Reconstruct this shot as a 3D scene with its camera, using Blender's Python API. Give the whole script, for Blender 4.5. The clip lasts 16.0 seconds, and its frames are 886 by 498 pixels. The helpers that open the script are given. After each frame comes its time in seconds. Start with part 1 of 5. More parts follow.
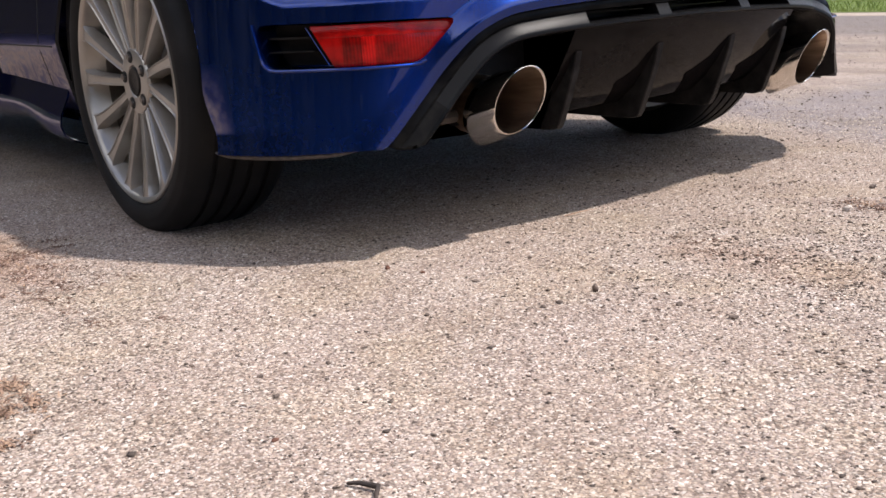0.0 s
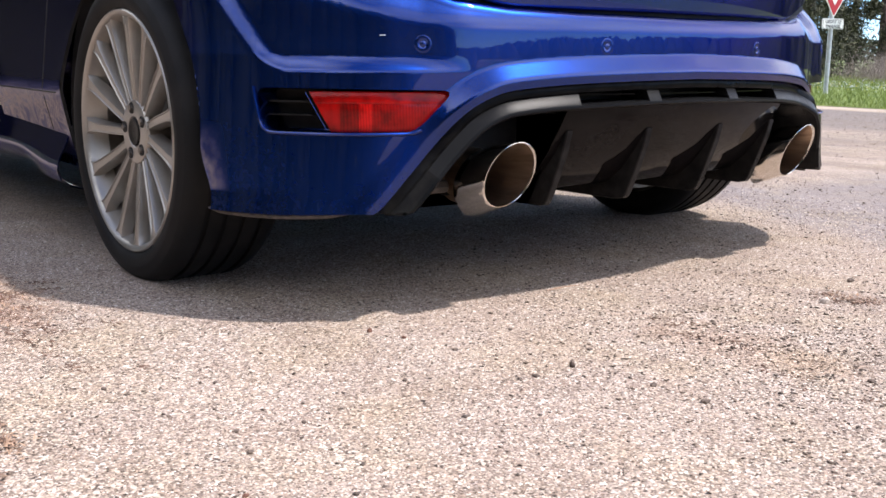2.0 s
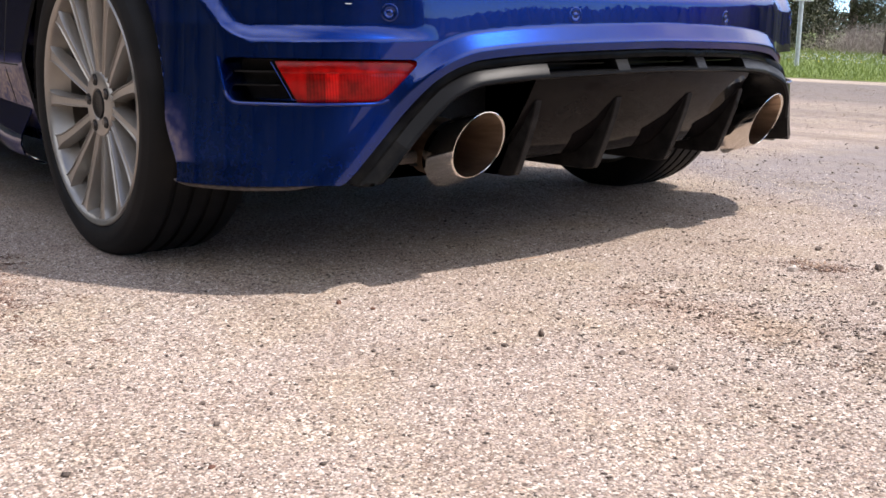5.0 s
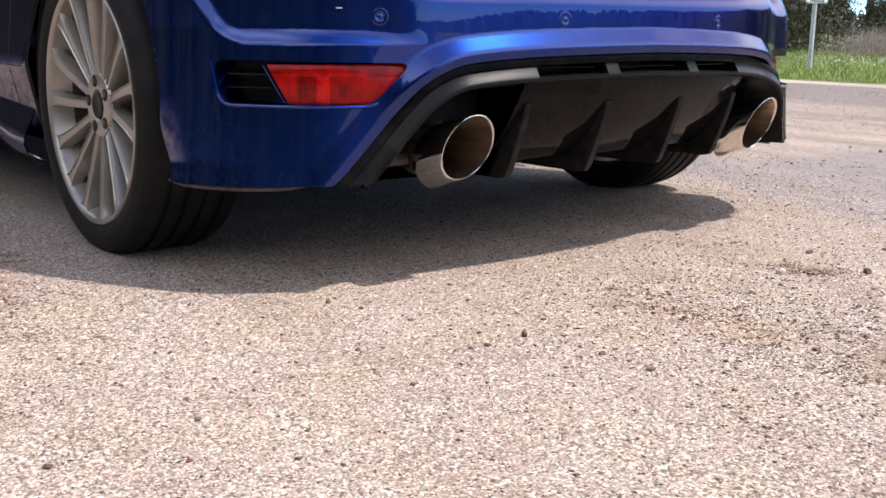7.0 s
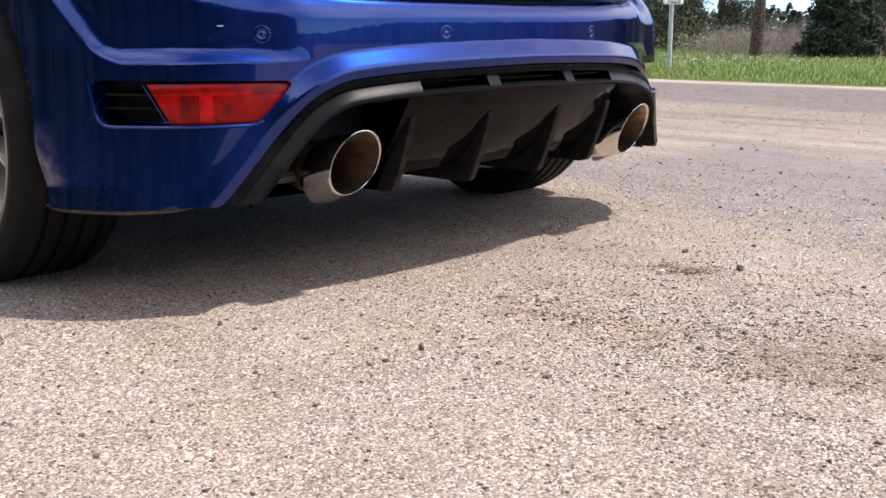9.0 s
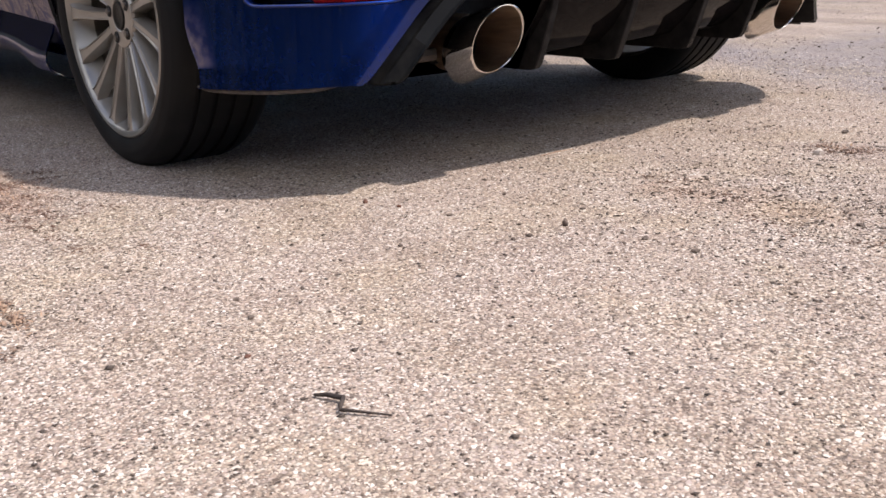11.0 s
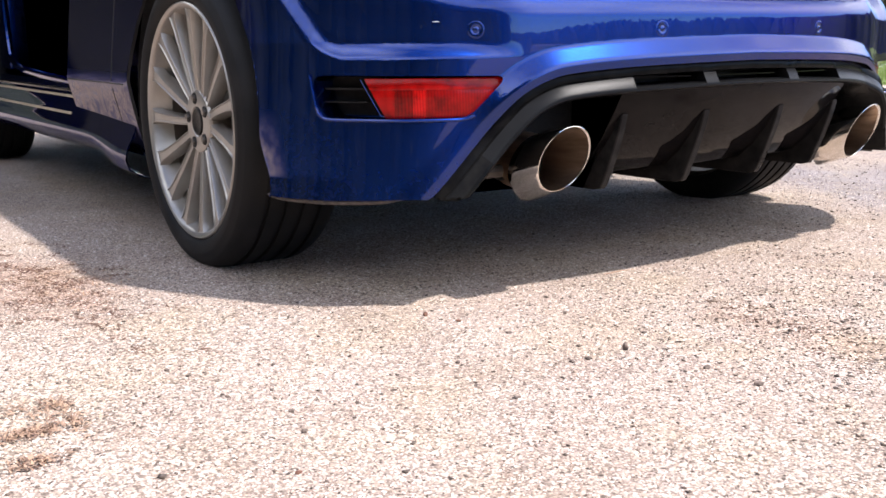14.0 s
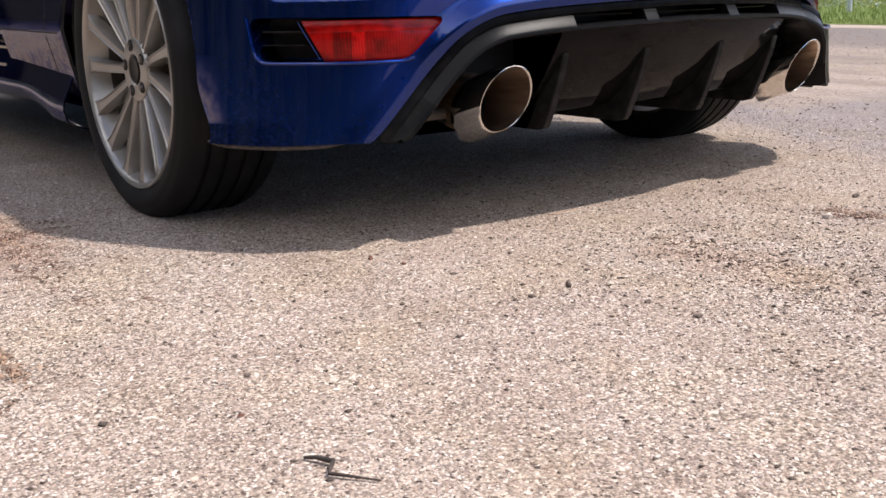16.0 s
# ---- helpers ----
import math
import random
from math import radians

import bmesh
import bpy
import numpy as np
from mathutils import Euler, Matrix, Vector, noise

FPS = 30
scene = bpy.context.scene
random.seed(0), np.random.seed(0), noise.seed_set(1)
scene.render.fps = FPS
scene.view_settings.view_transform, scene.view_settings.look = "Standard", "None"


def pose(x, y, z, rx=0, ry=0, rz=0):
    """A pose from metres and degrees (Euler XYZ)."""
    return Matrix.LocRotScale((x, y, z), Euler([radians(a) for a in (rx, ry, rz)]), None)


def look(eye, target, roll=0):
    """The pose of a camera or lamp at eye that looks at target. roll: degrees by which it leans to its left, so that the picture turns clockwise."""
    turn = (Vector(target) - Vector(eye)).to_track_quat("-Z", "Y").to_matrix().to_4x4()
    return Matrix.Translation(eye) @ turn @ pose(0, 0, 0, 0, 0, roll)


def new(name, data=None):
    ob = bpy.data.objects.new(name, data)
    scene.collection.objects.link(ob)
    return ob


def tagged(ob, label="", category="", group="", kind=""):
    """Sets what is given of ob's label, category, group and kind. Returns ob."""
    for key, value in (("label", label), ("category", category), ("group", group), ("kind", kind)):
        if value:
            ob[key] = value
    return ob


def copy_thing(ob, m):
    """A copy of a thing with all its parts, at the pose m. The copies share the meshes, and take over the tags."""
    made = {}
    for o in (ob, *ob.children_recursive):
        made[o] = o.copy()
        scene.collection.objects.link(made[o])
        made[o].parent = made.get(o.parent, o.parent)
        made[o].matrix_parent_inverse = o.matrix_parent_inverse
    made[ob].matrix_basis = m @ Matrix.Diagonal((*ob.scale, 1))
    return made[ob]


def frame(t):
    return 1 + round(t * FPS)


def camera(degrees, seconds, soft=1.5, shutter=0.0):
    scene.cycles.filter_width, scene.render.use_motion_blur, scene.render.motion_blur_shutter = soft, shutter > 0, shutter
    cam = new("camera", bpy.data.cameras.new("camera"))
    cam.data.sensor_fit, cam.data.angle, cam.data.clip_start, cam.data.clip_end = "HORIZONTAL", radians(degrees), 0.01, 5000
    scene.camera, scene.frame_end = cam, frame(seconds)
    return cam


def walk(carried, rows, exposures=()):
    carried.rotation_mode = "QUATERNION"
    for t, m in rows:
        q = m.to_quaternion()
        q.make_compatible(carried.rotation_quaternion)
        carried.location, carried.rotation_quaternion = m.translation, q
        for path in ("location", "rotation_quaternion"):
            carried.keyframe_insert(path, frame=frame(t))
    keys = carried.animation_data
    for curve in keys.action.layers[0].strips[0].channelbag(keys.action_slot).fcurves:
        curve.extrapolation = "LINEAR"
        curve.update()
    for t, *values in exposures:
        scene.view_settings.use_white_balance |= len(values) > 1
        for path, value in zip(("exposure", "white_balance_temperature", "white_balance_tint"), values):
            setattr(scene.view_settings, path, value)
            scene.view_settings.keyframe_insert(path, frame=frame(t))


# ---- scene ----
cam = camera(47.24, 16.0, soft=1.56)
# seconds, eye, yaw, pitch, lean to the right
ROWS = [
    (0, -1.6930, -2.0830, 0.4853, -37.549, -14.631, 3.165),
    (0.5, -1.7137, -2.0785, 0.4945, -38.272, -11.968, 1.602),
    (1, -1.7101, -2.0889, 0.5013, -36.316, -11.023, 2.429),
    (1.5, -1.7094, -2.0919, 0.4887, -36.629, -11.832, 1.076),
    (2, -1.7059, -2.1081, 0.4969, -38.368, -10.992, -0.633),
    (2.5, -1.6979, -2.1190, 0.4891, -40.149, -11.152, -1.060),
    (3, -1.6981, -2.1138, 0.4925, -40.301, -11.208, -0.892),
    (3.5, -1.6965, -2.1133, 0.4836, -39.519, -12.224, -1.470),
    (4, -1.6994, -2.1133, 0.4848, -41.125, -12.477, -1.456),
    (4.2, -1.6979, -2.1064, 0.4832, -39.785, -12.944, -0.682),
    (6.3, -1.6809, -2.1440, 0.4979, -40.158, -11.878, -0.228),
    (6.5, -1.6749, -2.1524, 0.4978, -39.419, -12.288, -0.570),
    (7, -1.6741, -2.1603, 0.4951, -38.983, -12.378, -0.659),
    (7.5, -1.6697, -2.1735, 0.4950, -38.295, -12.727, -1.326),
    (8, -1.6724, -2.1568, 0.4943, -42.628, -12.054, -2.806),
    (8.5, -1.6968, -2.1440, 0.5028, -42.615, -10.722, -1.814),
    (8.7, -1.6999, -2.1456, 0.4877, -42.823, -12.817, -1.839),
    (9, -1.6995, -2.1447, 0.5183, -46.178, -12.221, 0.114),
    (9.5, -1.7062, -2.1468, 0.5038, -43.253, -12.451, 0.011),
    (9.7, -1.7112, -2.1502, 0.4897, -40.916, -13.921, 1.047),
    (11.8, -1.6918, -2.1353, 0.4689, -36.686, -17.828, 2.773),
    (12, -1.6899, -2.1485, 0.4831, -35.322, -16.572, 2.636),
    (12.5, -1.6939, -2.1354, 0.4864, -34.871, -12.310, 2.090),
    (13, -1.6984, -2.1378, 0.4830, -34.188, -11.276, 1.535),
    (13.5, -1.6980, -2.1314, 0.4843, -34.335, -11.820, 0.612),
    (14, -1.6961, -2.1384, 0.4954, -34.388, -11.717, 0.537),
    (14.5, -1.6881, -2.1428, 0.4898, -35.278, -12.744, 2.541),
    (15, -1.6814, -2.1442, 0.4832, -34.430, -13.741, 2.149),
    (15.5, -1.6796, -2.1506, 0.4737, -35.447, -14.545, 2.168),
    (16, -1.6790, -2.1523, 0.4828, -36.853, -14.614, 1.438),
]
# seconds, stops, white balance
EXPOSURES = [(t, e + 0.20, k + 110, 13) for t, e, k in (
    (0.0, 0.34, 6400), (0.5, 0.72, 6250), (1.0, 1.02, 6150), (1.5, 1.02, 6150), (2.0, 0.64, 6250), (2.5, 0.64, 6250), (3.0, 0.64, 6250), (4.2, 0.52, 6400), (8.0, 0.56, 6330), (9.0, 0.44, 6380), (9.7, 0.47, 6380),
    (12.0, 0.20, 6450), (12.5, 0.62, 6250), (13.0, 0.92, 6150), (14.0, 0.95, 6200), (14.5, 0.80, 6250), (15.0, 0.42, 6450), (15.5, 0.29, 6450), (16.0, 0.36, 6450))]
walk(cam, [(t, pose(x, y, z, 90 + pitch, 0, yaw) @ pose(0, 0, 0, 0, 0, -lean)) for t, x, y, z, yaw, pitch, lean in ROWS], EXPOSURES)

# ---------------------------------------------------------------- sky and sun
SUN_TO = Vector((0.36, -0.45, 1.0)).normalized()
world = bpy.data.worlds.new("sky")
scene.world = world
world.use_nodes = True
wn = world.node_tree.nodes
sky = wn.new("ShaderNodeTexSky")
sky.sky_type = 'NISHITA'
sky.sun_disc = False
sky.sun_elevation = math.asin(SUN_TO.z)
sky.sun_rotation = math.atan2(SUN_TO.x, SUN_TO.y)
sky.altitude = 2500
sky.air_density, sky.dust_density, sky.ozone_density = 0.9, 0.0, 3.0
wl = world.node_tree.links
gen = wn.new("ShaderNodeTexCoord")
cloud = wn.new("ShaderNodeTexNoise")
cloud.inputs["Scale"].default_value, cloud.inputs["Detail"].default_value = 1.5, 4.0
wl.new(gen.outputs["Generated"], cloud.inputs["Vector"])
band = wn.new("ShaderNodeValToRGB")
band.color_ramp.elements[0].position, band.color_ramp.elements[1].position = 0.33, 0.65
wl.new(cloud.outputs["Fac"], band.inputs["Fac"])
high = wn.new("ShaderNodeSeparateXYZ")
wl.new(gen.outputs["Generated"], high.inputs[0])
lift = wn.new("ShaderNodeMapRange")
lift.inputs["From Min"].default_value, lift.inputs["From Max"].default_value = 0.11, 0.30
wl.new(high.outputs["Z"], lift.inputs["Value"])
both = wn.new("ShaderNodeMath")
both.operation = 'MULTIPLY'
wl.new(band.outputs["Color"], both.inputs[0])
wl.new(lift.outputs["Result"], both.inputs[1])
blend = wn.new("ShaderNodeMix")
blend.data_type = 'RGBA'
wl.new(both.outputs[0], blend.inputs[0])
deep = wn.new("ShaderNodeMix")   # clear, dry mountain air
deep.data_type, deep.blend_type = 'RGBA', 'MULTIPLY'
deep.inputs[0].default_value, deep.inputs[7].default_value = 1.0, (0.78, 0.98, 1.20, 1)
wl.new(sky.outputs[0], deep.inputs[6])
wl.new(deep.outputs[2], blend.inputs[6])
blend.inputs[7].default_value = (10.8, 10.8, 10.6, 1)
wl.new(blend.outputs[2], wn["Background"].inputs["Color"])
wn["Background"].inputs["Strength"].default_value = 0.15
sun = new("sun", bpy.data.lights.new("sun", 'SUN'))
sun.data.energy, sun.data.angle, sun.data.color = 3.3, radians(1.9), (1.0, 0.94, 0.87)
sun.matrix_world = look((6, -11, 24), Vector((6, -11, 24)) - SUN_TO)


# ---------------------------------------------------------------- materials
class Nodes:
    """A small wrapper to write node materials in few lines."""

    def __init__(self, name, **principled):
        self.mat = bpy.data.materials.new(name)
        self.mat.use_nodes = True
        self.tree = self.mat.node_tree
        self.out = self.tree.nodes["Principled BSDF"]
        for key, value in principled.items():
            self.out.inputs[key.replace("_", " ")].default_value = value

    def add(self, kind, props=(), **inputs):
        n = self.tree.nodes.new("ShaderNode" + kind)
        props = dict(props)
        if "data_type" in props:
            n.data_type, n.blend_type = props["data_type"], props["blend_type"]
        if "operation" in props:
            n.operation = props["operation"]
        if "bands_direction" in props:
            n.bands_direction = props["bands_direction"]
        for key, value in inputs.items():
            key = key.replace("_", " ")
            if key.startswith("in") and key[2:].isdigit():
                key = int(key[2:])
            if hasattr(value, "is_linked"):
                self.tree.links.new(value, n.inputs[key])
            else:
                n.inputs[key].default_value = value
        return n

    def link(self, socket, name):
        self.tree.links.new(socket, self.out.inputs[name])

    def coords(self):
        return self.add("NewGeometry").outputs["Position"]

    def noise(self, scale, detail=3, vector=None, rough=0.55):
        return self.add("TexNoise", Vector=vector or self.coords(), Scale=scale, Detail=detail, Roughness=rough).outputs["Fac"]

    def ramp(self, fac, stops):
        n = self.add("ValToRGB", Fac=fac)
        el = n.color_ramp.elements
        while len(el) < len(stops):
            el.new(0.5)
        for e, (p, c) in zip(el, stops):
            e.position = p
            e.color = (*c, 1) if len(c) == 3 else c
        return n.outputs["Color"]

    def grey(self, fac, stops):
        return self.ramp(fac, [(p, (v, v, v)) for p, v in stops])

    def mix(self, fac, a, b, mode='MIX'):
        n = self.add("Mix", {"data_type": 'RGBA', "blend_type": mode})
        for k, value in ((0, fac), (6, a), (7, b)):
            if hasattr(value, "is_linked"):
                self.tree.links.new(value, n.inputs[k])
            else:
                n.inputs[k].default_value = value if k == 0 else (*value, 1)
        return n.outputs[2]

    def math(self, op, a, b=0.0):
        return self.add("Math", {"operation": op}, in0=a, in1=b).outputs[0]

    def bump(self, height, strength, distance):
        self.link(self.add("Bump", Height=height, Strength=strength, Distance=distance).outputs[0], "Normal")


def dust_over(n, colour, dust, amount, scale, low=0.45, high=0.75):
    """A thin, patchy film of pale dust on a colour."""
    f = n.grey(n.noise(scale, 5), [(low, 0.0), (high, amount)])
    return n.mix(f, colour, dust)


def make_paint(name, overlay_share):
    n = Nodes(name, Metallic=1.0, Roughness=0.27, Coat_Weight=1.0, Coat_Roughness=0.010, Coat_IOR=1.48, Specular_Tint=(0.03, 0.07, 0.45, 1))
    fleck = n.noise(900, 2)
    col = n.ramp(fleck, [(0.35, (0.0022, 0.0142, 0.102)), (0.65, (0.0052, 0.0310, 0.192))])
    xyz = n.add("SeparateXYZ", Vector=n.coords())
    low = n.grey(xyz.outputs["Z"], [(0.20, 1.0), (0.38, 0.0)])
    arch = n.grey(n.math('MULTIPLY', xyz.outputs["X"], -1.0), [(0.80, 0.10), (0.88, 1.0)])
    spots = n.grey(n.noise(95, 7), [(0.52, 0.0), (0.70, 0.09)])
    splash = n.math('MULTIPLY', n.math('MULTIPLY', low, arch), spots)
    # reflection of sunlit gravel, painted as brown mottling before and behind the wheel
    fore = n.math('MULTIPLY', n.grey(xyz.outputs["Y"], [(0.36, 0.0), (0.38, 1.0), (0.97, 1.0), (0.98, 0.0)]), n.grey(xyz.outputs["Z"], [(0.24, 0.0), (0.31, 1.0), (0.37, 1.0), (0.42, 0.0)]))
    swirl = n.add("TexNoise", Vector=n.add("Mapping", Vector=n.coords(), Scale=(9.0, 9.0, 16.0)).outputs[0], Scale=1.0, Detail=5.0, Distortion=2.2).outputs["Fac"]
    gravel_mirror = n.math('MULTIPLY', fore, n.grey(swirl, [(0.36, 0.35), (0.46, 0.95), (0.53, 0.55), (0.62, 1.0)]))
    gravel_mirror = n.math('MAXIMUM', gravel_mirror, n.math('MULTIPLY', n.math('MULTIPLY', n.grey(n.math('MULTIPLY', xyz.outputs["X"], -1.0), [(0.884, 0.0), (0.900, 1.0)]), n.grey(xyz.outputs["Z"], [(0.247, 0.0), (0.251, 1.0), (0.29, 0.9), (0.37, 0.0)])), n.math('MULTIPLY', n.grey(n.noise(40, 7), [(0.40, 0.22), (0.62, 0.75)]), n.grey(n.math('MULTIPLY', xyz.outputs["Y"], -1.0), [(0.24, 0.0), (0.30, 1.0)]))))
    splash_mirror = n.math('MAXIMUM', splash, gravel_mirror)
    splash_mirror = n.math('MULTIPLY', splash_mirror, overlay_share)
    n.link(n.mix(splash_mirror, col, (0.32, 0.25, 0.215)), "Base Color")
    n.link(n.math('SUBTRACT', 1.0, splash_mirror), "Metallic")
    n.link(n.grey(splash_mirror, [(0.0, 0.27), (0.5, 0.8)]), "Roughness")
    n.link(n.math('SUBTRACT', 1.0, splash_mirror), "Coat Weight")
    return n.mat


def make_gloss_black():
    n = Nodes("gloss_black_plastic", Roughness=0.06, IOR=1.175)
    n.link(dust_over(n, (0.006, 0.005, 0.005), (0.05, 0.04, 0.036), 0.07, 24), "Base Color")
    n.link(n.grey(n.noise(40, 4), [(0.3, 0.02), (0.7, 0.08)]), "Roughness")
    n.bump(n.noise(28, 3), 0.05, 0.003)
    return n.mat


def make_satin_black():
    n = Nodes("satin_black_plastic", Roughness=0.32, IOR=1.22)
    n.link(dust_over(n, (0.006, 0.006, 0.0065), (0.03, 0.027, 0.025), 0.12, 18), "Base Color")
    n.bump(n.noise(1400, 2), 0.25, 0.0006)
    return n.mat


def make_rubber():
    n = Nodes("tyre_rubber", Roughness=0.62, IOR=1.28)
    n.link(dust_over(n, (0.0075, 0.0075, 0.008), (0.040, 0.035, 0.033), 0.22, 12), "Base Color")
    n.bump(n.noise(300, 3), 0.25, 0.001)
    return n.mat


def make_alloy():
    n = Nodes("painted_silver_alloy", Metallic=0.62, Roughness=0.32, Coat_Weight=0.3, Coat_Roughness=0.2)
    n.link(dust_over(n, (0.35, 0.33, 0.30), (0.18, 0.15, 0.12), 0.4, 16, 0.4, 0.8), "Base Color")
    return n.mat


def make_chrome():
    n = Nodes("polished_steel", Metallic=1.0, Roughness=0.11)
    n.link(dust_over(n, (0.72, 0.68, 0.63), (0.50, 0.44, 0.38), 0.2, 30), "Base Color")
    return n.mat


def make_soot():
    n = Nodes("heat_tinted_pipe", Metallic=0.85, Roughness=0.32)
    streak = n.add("Mapping", Vector=n.coords(), Scale=(60.0, 5.0, 60.0)).outputs[0]
    n.link(n.ramp(n.noise(1.0, 3, streak), [(0.3, (0.24, 0.165, 0.115)), (0.7, (0.50, 0.36, 0.25))]), "Base Color")
    return n.mat


def make_red(name, a, b, ribs):
    """Moulded red plastic: fine ribs, and blotches of light and dark painted in for depth."""
    n = Nodes(name, Roughness=0.22, IOR=1.25, Coat_Weight=0.25, Coat_Roughness=0.03, Coat_IOR=1.35)
    wave = n.add("TexWave", {"bands_direction": 'X'}, Vector=n.coords(), Scale=ribs, Distortion=0.6).outputs["Fac"]
    col = n.ramp(wave, [(0.2, a), (0.8, b)])
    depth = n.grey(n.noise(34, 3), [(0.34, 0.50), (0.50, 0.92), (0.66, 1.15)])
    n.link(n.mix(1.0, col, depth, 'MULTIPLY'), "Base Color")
    n.bump(wave, 0.10, 0.001)
    return n.mat


def ground_layers(n):
    """Chip-sealed gravel: colour and relief shared by the sheet and the loose chips."""
    p = n.coords()
    broad = n.noise(0.55, 4, p)
    patch = n.noise(2.6, 4, p)
    fine = n.noise(17, 3, p)
    return p, broad, patch, fine


def make_gravel():
    n = Nodes("chip_seal_gravel", Roughness=0.9)
    p, broad, patch, fine = ground_layers(n)
    cell = n.add("TexVoronoi", Vector=p, Scale=205.0, Randomness=1.0)
    tone = n.ramp(n.add("SeparateColor", Color=cell.outputs["Color"]).outputs[0],
                  [(0.0, (0.16, 0.125, 0.10)), (0.2, (0.38, 0.30, 0.255)), (0.6, (0.55, 0.45, 0.365)), (0.9, (0.66, 0.58, 0.49)), (1.0, (0.74, 0.68, 0.62))])
    gap = n.grey(cell.outputs["Distance"], [(0.30, 1.02), (0.74, 0.45)])
    col = n.mix(1.0, tone, gap, 'MULTIPLY')
    col = n.mix(n.grey(broad, [(0.40, 0.0), (0.62, 0.5)]), col, (0.52, 0.425, 0.365))
    col = n.mix(n.grey(patch, [(0.52, 0.0), (0.75, 0.25)]), col, (0.38, 0.29, 0.24))
    # a bare grey strip where the loose chips have been swept off, and the asphalt road beside the verge
    xyz = n.add("SeparateXYZ", Vector=p)
    wob = n.math('MULTIPLY', n.math('SUBTRACT', n.noise(2.2, 4, p), 0.5), 0.45)
    u = n.math('ADD', n.math('ADD', xyz.outputs["X"], n.math('MULTIPLY', xyz.outputs["Y"], -0.42)), wob)
    u10 = n.math('MULTIPLY', u, 0.1)
    tongue = n.math('MULTIPLY', n.grey(u10, [(0.24, 1.0), (0.28, 0.0)]), n.grey(n.math('MULTIPLY', n.math('ADD', n.math('ADD', n.math('MULTIPLY', xyz.outputs["Y"], -1.0), wob), 0.2), 0.5), [(0.0, 0.0), (0.12, 1.0)]))
    strip = n.math('MULTIPLY', n.grey(u10, [(0.107, 0.0), (0.122, 1.0)]), n.math('MAXIMUM', n.grey(u10, [(0.145, 1.0), (0.165, 0.0)]), tongue))
    strip = n.math('MULTIPLY', strip, n.grey(fine, [(0.3, 0.62), (0.6, 0.95)]))
    col = n.mix(strip, col, (0.275, 0.245, 0.246))
    wob2 = n.math('MULTIPLY', n.math('SUBTRACT', n.noise(0.35, 3, p), 0.5), 0.9)
    v = n.math('ADD', xyz.outputs["X"], wob2)
    road = n.grey(n.math('MULTIPLY', v, 0.1), [(0.44, 0.0), (0.50, 0.9), (0.695, 0.9), (0.715, 0.0)])
    col = n.mix(road, col, (0.20, 0.175, 0.168))
    # thin wheel tracks along the road's edge
    track = n.grey(n.math('MULTIPLY', v, 0.1), [(0.285, 0.0), (0.300, 0.75), (0.315, 0.0), (0.340, 0.0), (0.352, 0.95), (0.364, 0.0), (0.385, 0.0), (0.398, 0.65), (0.412, 0.0)])
    col = n.mix(n.math('MULTIPLY', track, n.grey(n.noise(5, 4, p), [(0.38, 0.2), (0.6, 1.0)])), col, (0.23, 0.19, 0.17))
    col = n.mix(n.grey(n.math('MULTIPLY', v, 0.1), [(0.705, 0.0), (0.72, 0.7)]), col, (0.62, 0.54, 0.46))
    streak = n.add("Mapping", Vector=p, Scale=(2.2, 0.15, 1.0)).outputs[0]
    col = n.mix(n.math('MULTIPLY', n.grey(n.noise(1.0, 4, streak), [(0.45, 0.0), (0.62, 0.65)]), n.grey(n.math('MULTIPLY', v, 0.1), [(0.14, 0.0), (0.24, 1.0)])), col, (0.25, 0.205, 0.185))
    col = n.mix(1.0, col, n.grey(n.noise(60, 3, p), [(0.34, 0.88), (0.50, 0.98), (0.66, 1.0)]), 'MULTIPLY')
    col = n.mix(1.0, col, ground_tone(n, p), 'MULTIPLY')
    n.link(col, "Base Color")
    n.bump(n.math('ADD', n.math('MULTIPLY', n.math('SUBTRACT', 0.9, cell.outputs["Distance"]), 1.0), n.math('MULTIPLY', fine, 0.8)), 0.8, 0.004)
    return n.mat


